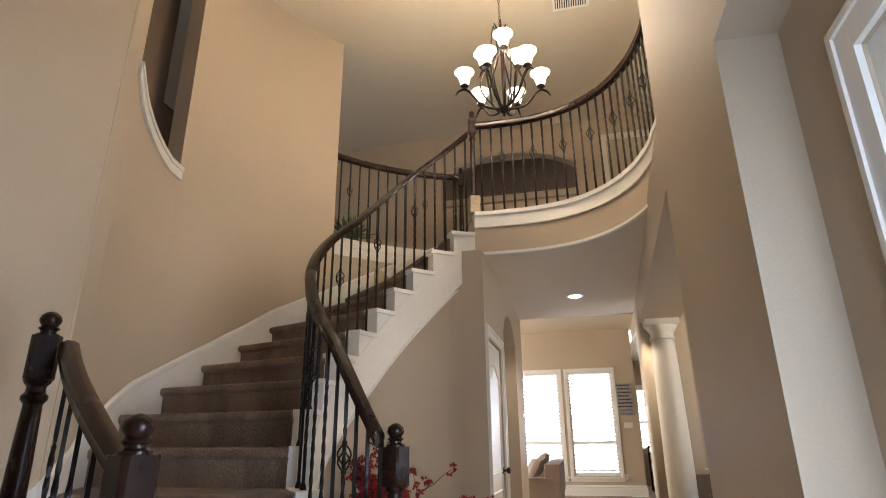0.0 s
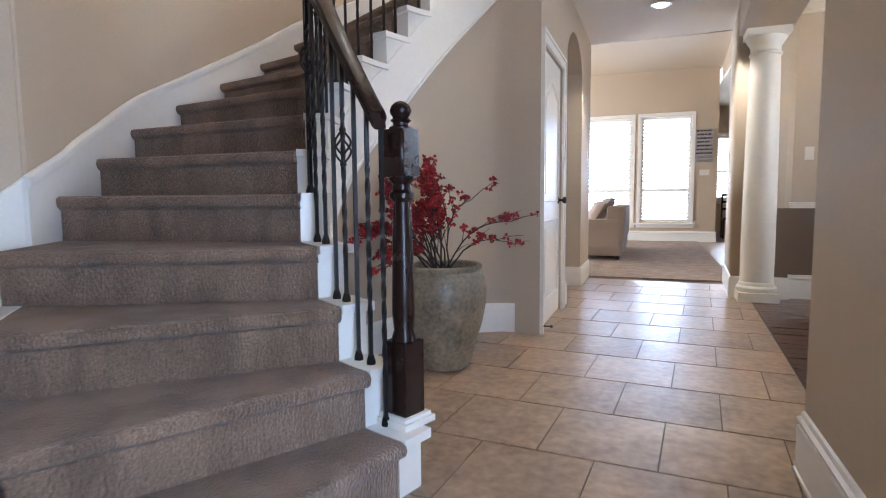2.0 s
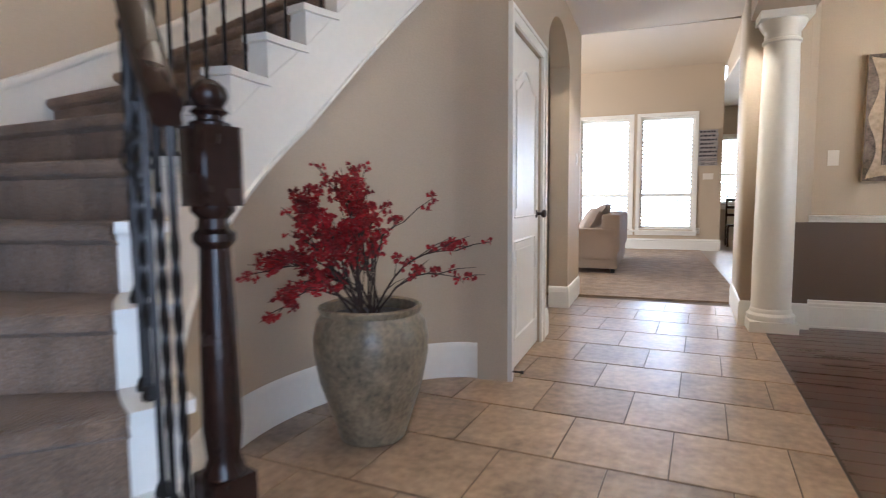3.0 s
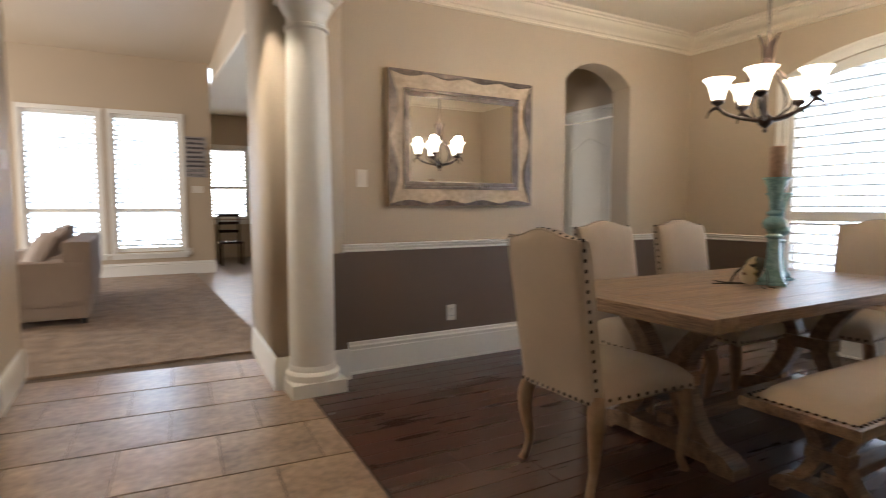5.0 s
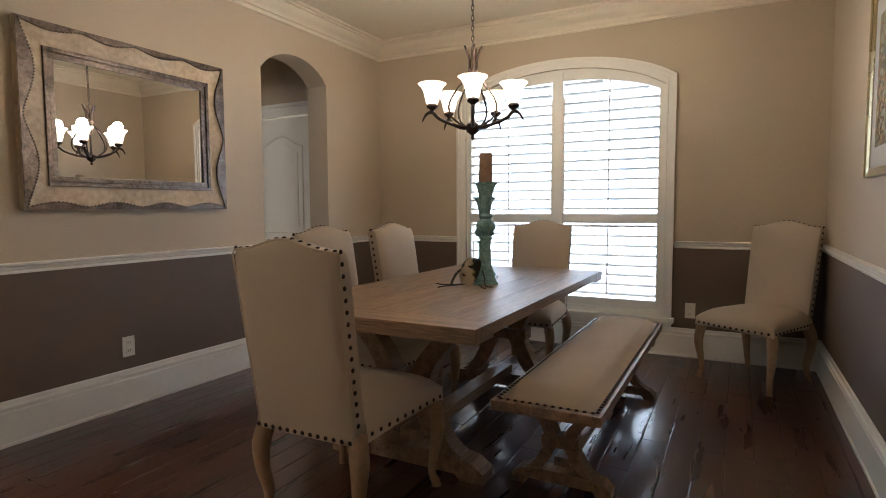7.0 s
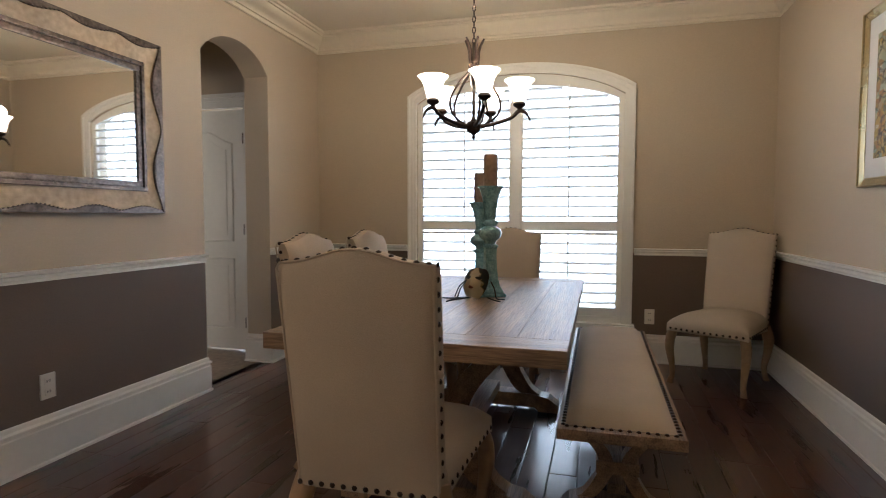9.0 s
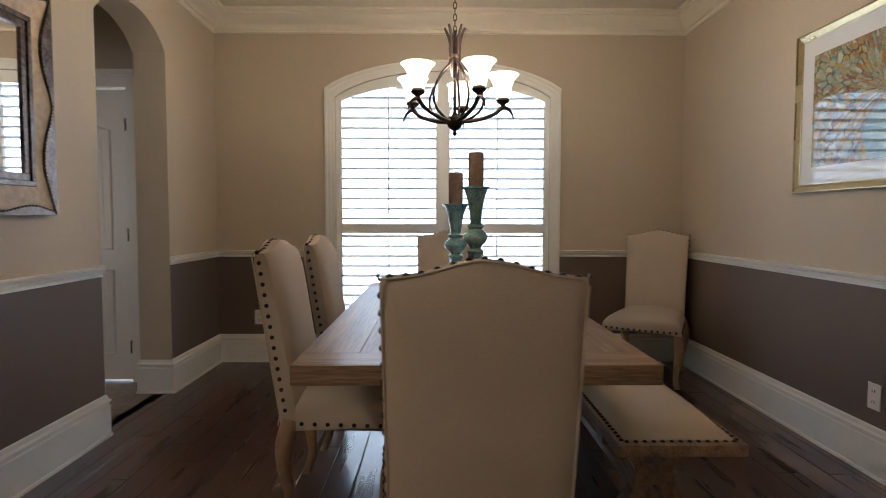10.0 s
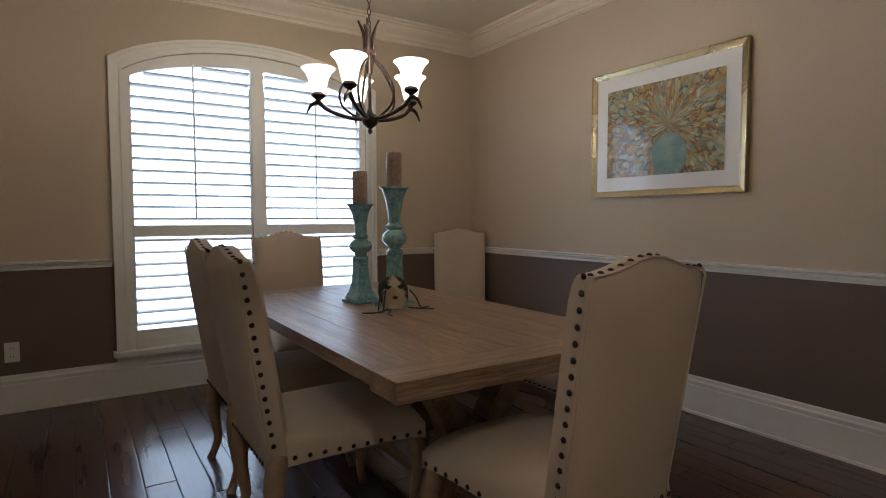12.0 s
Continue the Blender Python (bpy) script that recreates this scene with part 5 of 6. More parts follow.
first = dining_chair(chair_at(2.88, 5.895, -89), "natural linen dining chair with bronze nailheads at the table end")
for (x, y, a), text in (((3.63, 6.305, 180), "natural linen dining chair tucked under the table side"), ((4.30, 6.275, 180), "natural linen dining chair tucked beside the other"),
                        ((5.01, 5.90, 90), "natural linen dining chair in front of the window"), ((5.43, 4.418, 59), "natural linen dining chair in the room corner")):
    tagged(copy_thing(first, chair_at(x, y, a)), text)

# ---- things: table and bench ----
TX0, TX1, TY0, TY1, TZ = 2.877, 4.93, 5.35, 6.405, 0.753
tab = thing("dining_table", "weathered oak trestle dining table with breadboard ends", "table", at=Matrix.Translation(((TX0 + TX1) / 2, (TY0 + TY1) / 2, 0)))
L, Wd = (TX1 - TX0) / 2, (TY1 - TY0) / 2
for i in range(6):
    y = -Wd + i * (2 * Wd / 6)
    part("board", B((-L + 0.16, L - 0.16, y + 0.0008, y + 2 * Wd / 6 - 0.0008, TZ - 0.045, TZ), bevel=0.0007), OAK, tab, "planed oak tabletop board")
for sx in (-1, 1):
    x0, x1 = sorted((sx * (L - 0.158), sx * L))
    m = part("end_board", B((-Wd, Wd, -(x1 - x0) / 2, (x1 - x0) / 2, TZ - 0.058, TZ + 0.001), bevel=0.005), OAK, tab, "breadboard end across the grain", at=Matrix.Translation(((x0 + x1) / 2, 0, 0)) @ rz(90))
part("apron", B((-L + 0.2, L - 0.2, -Wd + 0.14, -Wd + 0.165, TZ - 0.10, TZ - 0.045), (-L + 0.2, L - 0.2, Wd - 0.165, Wd - 0.14, TZ - 0.10, TZ - 0.045), bevel=0.003), OAK, tab)


def trestle(parent, x, half, top, k):
    """A trestle across y: shaped foot, two bowed legs, a block and a top beam."""
    bm = bmesh.new()
    w = 0.055 * k
    out = [(-half, 0.0), (-half * 0.72, 0.0), (-half * 0.66, 0.025), (half * 0.66, 0.025), (half * 0.72, 0.0), (half, 0.0), (half, 0.045 * k), (half * 0.86, 0.085 * k), (half * 0.6, 0.105 * k), (-half * 0.6, 0.105 * k), (-half * 0.86, 0.085 * k), (-half, 0.045 * k)]
    va = [bm.verts.new((x - w, p, q)) for p, q in out]
    vb = [bm.verts.new((x + w, p, q)) for p, q in out]
    for i in range(len(out)):
        bm.faces.new((va[i], va[(i + 1) % len(out)], vb[(i + 1) % len(out)], vb[i]))
    bm.faces.new(va[::-1])
    bm.faces.new(vb)
    part("foot", bm, OAK, parent, "shaped oak trestle foot", smooth=False)
    z0, z1 = 0.10 * k, top - 0.07 * k
    zm = (z0 + z1) / 2
    for sy in (-1, 1):
        for za, zb, ya, yb in ((z0, zm - 0.02, 0.60, 0.20), (zm + 0.02, z1, 0.20, 0.62)):
            bm = bmesh.new()
            rows = []
            for i in range(9):
                u = i / 8
                y = sy * half * (ya + (yb - ya) * (u ** 0.6 if yb < ya else u ** 1.7))
                z = za + (zb - za) * u
                t = half * 0.13
                rows.append([bm.verts.new(v) for v in ((x - w * 0.8, y - t, z), (x + w * 0.8, y - t, z), (x + w * 0.8, y + t, z), (x - w * 0.8, y + t, z))])
            for r, s in zip(rows, rows[1:]):
                for j in range(4):
                    bm.faces.new((r[j], r[(j + 1) % 4], s[(j + 1) % 4], s[j]))
            bm.faces.new(rows[0][::-1])
            bm.faces.new(rows[-1])
            part("leg", bm, OAK, parent, "bowed oak leg")
    part("collar", B((x - w, x + w, -half * 0.38, half * 0.38, zm - 0.035 * k, zm + 0.035 * k), bevel=0.006), OAK, parent)
    part("top_beam", B((x - w, x + w, -half * 0.95, half * 0.95, z1, top), bevel=0.006), OAK, parent)


for x in (-0.62, 0.62):
    trestle(tab, x, 0.40, TZ - 0.045, 1.0)
part("stretcher", B((-0.62, 0.62, -0.045, 0.045, 0.10, 0.16), bevel=0.006), OAK, tab, "oak stretcher between the trestles")

bn = thing("bench", "oak trestle bench with a tufted linen seat and nailheads", "bench", at=Matrix.Translation((4.04, 5.18, 0)))
part("seat_board", B((-0.93, 0.93, -0.215, 0.215, 0.385, 0.425), bevel=0.005), OAK, bn)
bm = bmesh.new()
rows = []
for i in range(25):
    u = -1 + 2 * i / 24
    row = []
    for j in range(13):
        v = -1 + 2 * j / 12
        z = 0.428 + 0.045 * (max(0.0, 1 - abs(u) ** 14) * max(0.0, 1 - abs(v) ** 5)) ** 0.5
        row.append(bm.verts.new((u * 0.895, v * 0.185, z)))
    rows.append(row)
for r, s in zip(rows, rows[1:]):
    for j in range(12):
        bm.faces.new((r[j], r[j + 1], s[j + 1], s[j]))
edge = bmesh.ops.extrude_edge_only(bm, edges=[e for e in bm.edges if e.is_boundary])
for v in edge["geom"]:
    if isinstance(v, bmesh.types.BMVert):
        v.co.z = 0.424
part("cushion", bm, LINEN, bn, "padded linen bench cushion")
bm = bmesh.new()
for i in range(58):
    x = -0.89 + 1.78 * i / 57
    for sy in (-1, 1):
        nail(bn, (x, sy * 0.194, 0.4275), (0, 0, 1))
for j in range(13):
    for sx in (-1, 1):
        nail(bn, (sx * 0.904, -0.18 + 0.36 * j / 12, 0.4275), (0, 0, 1))
for x in (-0.66, 0.66):
    trestle(bn, x, 0.21, 0.385, 0.72)
part("stretcher", B((-0.66, 0.66, -0.035, 0.035, 0.085, 0.125), bevel=0.005), OAK, bn, "oak stretcher under the bench")

# ---- things on the table ----


def candle_holder(at, h, label):
    ob = thing("candle_holder", label, "candle holder", "candle holders on the table", at)
    bm = bmesh.new()
    part("base", B((-0.068, 0.068, -0.068, 0.068, 0, 0.016), (-0.058, 0.058, -0.058, 0.058, 0.016, 0.03), bevel=0.004), TEAL, ob)
    k = h / 0.6
    foot = bmesh.new()
    lathe(foot, [(0.078, 0.028), (0.074, 0.036), (0.060, 0.055), (0.049, 0.09), (0.042, 0.14), (0.038, 0.22 * k), (0.040, 0.262 * k)], 4, turn=math.pi / 4)
    part("pedestal", foot, TEAL, ob, "square flared teal glass pedestal", smooth=False)
    prof = [(0.030, 0.255 * k), (0.041, 0.268 * k), (0.041, 0.276 * k), (0.027, 0.286 * k), (0.032, 0.302 * k), (0.054, 0.322 * k), (0.060, 0.343 * k), (0.053, 0.365 * k), (0.030, 0.385 * k), (0.041, 0.398 * k), (0.041, 0.405 * k), (0.027, 0.418 * k), (0.031, 0.47 * k), (0.043, 0.54 * k), (0.058, h - 0.014), (0.068, h - 0.008), (0.068, h), (0.05, h)]
    lathe(bm, prof, 10)
    part("stem", bm, TEAL, ob, "faceted teal mercury-glass stem")
    return ob


def candle(at, h):
    ob = thing("candle", "brown pillar candle on a teal holder", "candle", "candles on the table", at)
    bm = bmesh.new()
    lathe(bm, [(0.036, 0.0), (0.037, 0.01), (0.037, h - 0.008), (0.034, h), (0.026, h - 0.006), (0.001, h - 0.008)], 20)
    part("wax", bm, WAX, ob)
    bm = bmesh.new()
    tube(bm, [(0, 0, h - 0.01), (0.001, 0, h + 0.008)], 0.0015, 5)
    part("wick", bm, SLOT, ob)


candle_holder(Matrix.Translation((4.012, 5.803, TZ)) @ rz(25), 0.566, "tall faceted teal glass candle holder on the table")
candle(Matrix.Translation((4.012, 5.803, TZ + 0.566)), 0.162)
candle_holder(Matrix.Translation((4.202, 5.893, TZ)) @ rz(10), 0.489, "shorter faceted teal glass candle holder on the table")
candle(Matrix.Translation((4.202, 5.893, TZ + 0.489)), 0.16)


def mask_paint():
    """Ivory in the middle; black, green and gold swirls at brow and sides."""
    m = bpy.data.materials.new("painted_mask")
    m.use_nodes = True
    nt = m.node_tree
    tc, sep, nz = (nt.nodes.new(k) for k in ("ShaderNodeTexCoord", "ShaderNodeSeparateXYZ", "ShaderNodeTexNoise"))
    nz.inputs["Scale"].default_value, nz.inputs["Detail"].default_value = 38, 3
    nt.links.new(tc.outputs["Object"], sep.inputs[0])
    nt.links.new(tc.outputs["Object"], nz.inputs[0])

    def calc(op, a, c=0.0, d=0.0):
        n = nt.nodes.new("ShaderNodeMath")
        n.operation = op
        for i, v in enumerate((a, c, d)):
            if isinstance(v, (int, float)):
                n.inputs[i].default_value = v
            else:
                nt.links.new(v, n.inputs[i])
        return n.outputs[0]
    side = calc("ABSOLUTE", sep.outputs[0])
    edge = calc("ADD", calc("MULTIPLY", side, 10.5), calc("MULTIPLY", calc("MAXIMUM", sep.outputs[2], 0.0), 6.5))
    mixed = calc("ADD", edge, calc("MULTIPLY", nz.outputs[0], 0.7))
    dx, dz = calc("MULTIPLY_ADD", side, 62.0, -1.75), calc("MULTIPLY_ADD", sep.outputs[2], 115.0, -2.3)
    eye = calc("ADD", calc("MULTIPLY", dx, dx), calc("MULTIPLY", dz, dz))
    lx, lz = calc("MULTIPLY", side, 70.0), calc("MULTIPLY_ADD", sep.outputs[2], 150.0, 5.0)
    lips = calc("ADD", calc("MULTIPLY", lx, lx), calc("MULTIPLY", lz, lz))
    skin = ramp(nt, mixed, [(0.0, (0.70, 0.60, 0.42)), (0.97, (0.03, 0.035, 0.025)), (0.84, (0.66, 0.55, 0.36)), (0.90, (0.35, 0.24, 0.08))])
    for field, colour in ((eye, (0.02, 0.02, 0.015)), (lips, (0.16, 0.05, 0.03))):
        mx = nt.nodes.new("ShaderNodeMixRGB")
        nt.links.new(ramp(nt, field, [(0.7, (1, 1, 1)), (1.0, (0, 0, 0))]), mx.inputs[0])
        nt.links.new(skin, mx.inputs[1])
        mx.inputs[2].default_value = (*colour, 1)
        skin = mx.outputs[0]
    b = nt.nodes["Principled BSDF"]
    nt.links.new(skin, b.inputs["Base Color"])
    b.inputs["Roughness"].default_value = 0.35
    return m


# carnival mask: one plain curved shell leaning on the holder
bm = bmesh.new()
rows = []
for i in range(13):
    v = -1 + 2 * i / 12
    row = []
    for j in range(15):
        u = -1 + 2 * j / 14
        w = 0.070 * (1 - 0.28 * max(0, -v) ** 1.5) * (1 - 0.42 * abs(v) ** 4)
        x, z = u * w, v * 0.078
        y = -0.05 * math.sqrt(max(0.0, 1 - 0.95 * u * u)) * math.sqrt(max(0.05, 1 - 0.8 * v * v))
        y -= 0.016 * math.exp(-(u / 0.2) ** 2) * (1 if -0.35 < v < 0.25 else 0.25)
        y += 0.012 * math.exp(-((abs(u) - 0.42) / 0.18) ** 2 - ((v - 0.22) / 0.14) ** 2)
        row.append(bm.verts.new((x, y, z)))
    rows.append(row)
for r, s in zip(rows, rows[1:]):
    for j in range(14):
        bm.faces.new((r[j], r[j + 1], s[j + 1], s[j]))
bmesh.ops.solidify(bm, geom=bm.faces[:], thickness=0.004)
mask = part("decorative_mask", bm, mask_paint(), at=Matrix.Translation((3.93, 5.856, TZ + 0.068)) @ rz(-108) @ Matrix.Rotation(radians(-24), 4, "X"))
tagged(mask, "ivory carnival mask leaning against the candle holder", "mask")
rb = thing("ribbon", "thin dark ribbons trailing from the mask", "ribbon", at=Matrix.Translation((3.90, 5.842, TZ)))
for ends in (((0.01, 0.062, 0.085), (-0.02, 0.085, 0.05), (-0.04, 0.10, 0.006), (-0.06, 0.13, 0.004)), ((0.01, -0.062, 0.085), (-0.01, -0.085, 0.05), (-0.03, -0.10, 0.006), (-0.03, -0.14, 0.004)), ((0.01, 0.06, 0.09), (0.0, 0.095, 0.06), (-0.02, 0.115, 0.006)), ((0, 0.05, 0.004), (-0.05, 0.14, 0.003), (-0.03, 0.2, 0.003)), ((0, -0.05, 0.004), (-0.06, -0.09, 0.003), (-0.10, -0.13, 0.003)), ((0, 0.04, 0.004), (-0.09, 0.10, 0.003), (-0.16, 0.12, 0.003))):
    bm = bmesh.new()
    smooth_tube(bm, ends, 0.0036, 5)
    part("strand", bm, SLOT, rb)

# ---- things on the walls ----
MX0, MX1, MZ0, MZ1, MB = 2.632, 3.887, 1.177, 2.137, 0.135
mir = thing("wall_mirror", "large mirror in a worn cream frame with silver scalloped edges", "mirror", at=Matrix.Translation((0, NORTH, 0)))
for x0, x1, z0, z1 in ((MX0, MX1, MZ1 - MB, MZ1), (MX0, MX1, MZ0, MZ0 + MB)):
    bm = bmesh.new()
    up = z1 > 2
    o = [(x0, z1 if up else z0), (x1, z1 if up else z0), (x1 - MB, z0 if up else z1), (x0 + MB, z0 if up else z1)]
    va = [bm.verts.new((p, -0.045 if i < 2 else -0.032, q)) for i, (p, q) in enumerate(o)]
    vb = [bm.verts.new((p, -0.001, q)) for p, q in o]
    for i in range(4):
        bm.faces.new((va[i], va[(i + 1) % 4], vb[(i + 1) % 4], vb[i]))
    bm.faces.new(va)
    bm.faces.new(vb[::-1])
    part("frame_side", bm, MFRAME, mir, smooth=False)
for sx in (0, 1):
    bm = bmesh.new()
    xo, xi = (MX0, MX0 + MB) if not sx else (MX1, MX1 - MB)
    o = [(xo, MZ0), (xo, MZ1), (xi, MZ1 - MB), (xi, MZ0 + MB)]
    va = [bm.verts.new((p, -0.045 if i < 2 else -0.032, q)) for i, (p, q) in enumerate(o)]
    vb = [bm.verts.new((p, -0.001, q)) for p, q in o]
    for i in range(4):
        bm.faces.new((va[i], va[(i + 1) % 4], vb[(i + 1) % 4], vb[i]))
    bm.faces.new(va)
    bm.faces.new(vb[::-1])
    part("frame_side", bm, MFRAME, mir, smooth=False)


def scallop(s, n, big):
    u = (s * n) % 1.0
    return 0.016 + big * max(0.0, math.sin(math.pi * u)) ** 1.5


for side in range(4):
    bm = bmesh.new()
    n = 60
    rows = []
    for i in range(n + 1):
        s = i / n
        if side < 2:
            z = MZ0 + 0.004 + (MZ1 - MZ0 - 0.008) * s
            w = scallop(s, 2, 0.06)
            x, xi = (MX0 + 0.002, MX0 + w) if side == 0 else (MX1 - 0.002, MX1 - w)
            rows.append([Vector((x, -0.0465, z)), Vector((xi, -0.0475 + 0.074 * (w - 0.0) / 1.0 * 0.0, z)), w])
        else:
            x = MX0 + 0.004 + (MX1 - MX0 - 0.008) * s
            w = scallop(s, 4, 0.026)
            z, zi = (MZ1 - 0.002, MZ1 - w) if side == 2 else (MZ0 + 0.002, MZ0 + w)
            rows.append([Vector((x, -0.0465, z)), Vector((x, -0.0475, zi)), w])
    top = [[bm.verts.new(a - Vector((0, 0.003, 0))), bm.verts.new(b - Vector((0, 0.0015, 0)))] for a, b, w in rows]
    bot = [[bm.verts.new(a + Vector((0, 0.012, 0))), bm.verts.new(b + Vector((0, 0.012, 0)))] for a, b, w in rows]
    for i in range(n):
        bm.faces.new((top[i][0], top[i][1], top[i + 1][1], top[i + 1][0]))
        bm.faces.new((top[i][1], bot[i][1], bot[i + 1][1], top[i + 1][1]))
        bm.faces.new((bot[i][0], top[i][0], top[i + 1][0], bot[i + 1][0]))
    ov = part("silver_overlay", bm, MSILVER, mir, "hammered silver scalloped overlay")
    bm = bmesh.new()
    for i in range(n * 1):
        p = rows[i][1].lerp(rows[i + 1][1], 0.5) - Vector((0, 0.004, 0))
        bmesh.ops.create_icosphere(bm, subdivisions=1, radius=0.0055, matrix=Matrix.Translation(p))
    part("beading", bm, MSILVER, ov)
g0, g1, h0, h1 = MX0 + MB, MX1 - MB, MZ0 + MB, MZ1 - MB
part("inner_border", B((g0 - 0.012, g1 + 0.012, -0.044, -0.02, h1 - 0.010, h1 + 0.012), (g0 - 0.012, g1 + 0.012, -0.044, -0.02, h0 - 0.012, h0 + 0.010), (g0 - 0.012, g0 + 0.010, -0.0435, -0.02, h0 + 0.010, h1 - 0.010), (g1 - 0.010, g1 + 0.012, -0.0435, -0.02, h0 + 0.010, h1 - 0.010), bevel=0.004), MSILVER, mir, "tarnished silver inner border")
part("inner_bead", B((g0 + 0.010, g1 - 0.010, -0.036, -0.02, h1 - 0.042, h1 - 0.010), (g0 + 0.010, g1 - 0.010, -0.036, -0.02, h0 + 0.010, h0 + 0.042), (g0 + 0.010, g0 + 0.042, -0.0355, -0.02, h0 + 0.042, h1 - 0.042), (g1 - 0.042, g1 - 0.010, -0.0355, -0.02, h0 + 0.042, h1 - 0.042), bevel=0.007), MSILVER, mir, "tarnished silver bead round the glass")
part("glass", B((g0 + 0.035, g1 - 0.035, -0.026, -0.02, h0 + 0.035, h1 - 0.035)), MIRROR, mir, smooth=False)


def art_material():
    m = bpy.data.materials.new("abstract_painting")
    m.use_nodes = True
    nt = m.node_tree
    b = nt.nodes["Principled BSDF"]
    tc = nt.nodes.new("ShaderNodeTexCoord")
    mp = nt.nodes.new("ShaderNodeMapping")
    mp.inputs["Location"].default_value = (0.06, 0, -0.02)
    nt.links.new(tc.outputs["Object"], mp.inputs[0])
    sep = nt.nodes.new("ShaderNodeSeparateXYZ")
    nt.links.new(mp.outputs[0], sep.inputs[0])

    def math_node(op, a, c):
        n = nt.nodes.new("ShaderNodeMath")
        n.operation = op
        for i, v in enumerate((a, c)):
            if isinstance(v, (int, float)):
                n.inputs[i].default_value = v
            elif v is not None:
                nt.links.new(v, n.inputs[i])
        return n.outputs[0]
    ang = math_node("ARCTAN2", sep.outputs[0], sep.outputs[2])
    dist = math_node("SQRT", math_node("ADD", math_node("MULTIPLY", sep.outputs[0], sep.outputs[0]), math_node("MULTIPLY", sep.outputs[2], sep.outputs[2])), None)
    comb = nt.nodes.new("ShaderNodeCombineXYZ")
    nt.links.new(math_node("MULTIPLY", ang, 4.0), comb.inputs[0])
    nt.links.new(math_node("MULTIPLY", dist, 6.5), comb.inputs[1])
    vor = nt.nodes.new("ShaderNodeTexVoronoi")
    vor.inputs["Scale"].default_value = 6.2
    nz = nt.nodes.new("ShaderNodeTexNoise")
    nz.inputs["Scale"].default_value = 11.0
    nz.inputs["Detail"].default_value = 9
    nz.inputs["Roughness"].default_value = 0.68
    nt.links.new(tc.outputs["Object"], nz.inputs[0])
    mixv = nt.nodes.new("ShaderNodeMixRGB")
    mixv.inputs[0].default_value = 0.42
    nt.links.new(comb.outputs[0], mixv.inputs[1])
    nt.links.new(nz.outputs["Color"], mixv.inputs[2])
    nt.links.new(mixv.outputs[0], vor.inputs["Vector"])
    sepc = nt.nodes.new("ShaderNodeSeparateColor")
    nt.links.new(vor.outputs["Color"], sepc.inputs[0])
    pal = ramp(nt, sepc.outputs[0], [(0.0, (0.02, 0.07, 0.09)), (1.0, (0.58, 0.52, 0.36)), (0.14, (0.40, 0.26, 0.03)), (0.26, (0.30, 0.09, 0.015)), (0.38, (0.44, 0.42, 0.26)), (0.52, (0.16, 0.28, 0.25)), (0.66, (0.46, 0.30, 0.04)), (0.78, (0.17, 0.03, 0.015)), (0.88, (0.34, 0.36, 0.22))])
    base = ramp(nt, nz.outputs[0], [(0.35, (0.16, 0.20, 0.13)), (0.65, (0.42, 0.33, 0.17))])
    vase_r = math_node("SQRT", math_node("ADD", math_node("POWER", math_node("MULTIPLY", sep.outputs[0], 7.5), 2.0), math_node("POWER", math_node("MULTIPLY", math_node("ADD", sep.outputs[2], 0.19), 7.0), 2.0)), None)
    vase = ramp(nt, vase_r, [(0.85, (1, 1, 1)), (1.15, (0, 0, 0))])
    m1 = nt.nodes.new("ShaderNodeMixRGB")
    far = ramp(nt, dist, [(0.0, (0.9, 0.9, 0.9)), (0.45, (0.75, 0.75, 0.75))])
    nt.links.new(far, m1.inputs[0])
    nt.links.new(base, m1.inputs[1])
    nt.links.new(pal, m1.inputs[2])
    m2 = nt.nodes.new("ShaderNodeMixRGB")
    nt.links.new(vase, m2.inputs[0])
    # dark twig strokes fanning out from the vase, broken up by the same noise
    twig = nt.nodes.new("ShaderNodeTexVoronoi")
    twig.feature = "DISTANCE_TO_EDGE"
    twig.inputs["Scale"].default_value = 4.0
    nt.links.new(mixv.outputs[0], twig.inputs["Vector"])
    thin = ramp(nt, twig.outputs["Distance"], [(0.03, (1, 1, 1)), (0.11, (0, 0, 0))])
    broken = ramp(nt, nz.outputs[0], [(0.42, (0, 0, 0)), (0.56, (1, 1, 1))])
    m3 = nt.nodes.new("ShaderNodeMixRGB")
    nt.links.new(math_node("MULTIPLY", math_node("MULTIPLY", thin, broken), 0.88), m3.inputs[0])
    nt.links.new(m1.outputs[0], m3.inputs[1])
    m3.inputs[2].default_value = (0.018, 0.02, 0.014, 1)
    nt.links.new(m3.outputs[0], m2.inputs[1])
    nt.links.new(ramp(nt, nz.outputs[0], [(0.3, (0.07, 0.16, 0.17)), (0.7, (0.26, 0.36, 0.30))]), m2.inputs[2])
    nt.links.new(m2.outputs[0], b.inputs["Base Color"])
    b.inputs["Roughness"].default_value = 0.6
    b.inputs["Coat Weight"].default_value, b.inputs["Coat Roughness"].default_value = 1.0, 0.02
    return m


PX0, PX1, PZ0, PZ1 = 3.304, 4.395, 1.309, 2.146
pic = thing("framed_picture", "abstract flower painting in a champagne-gold frame with white mount", "picture", at=Matrix.Translation(((PX0 + PX1) / 2, SOUTH, (PZ0 + PZ1) / 2)))
hw, hh, fb = (PX1 - PX0) / 2, (PZ1 - PZ0) / 2, 0.042


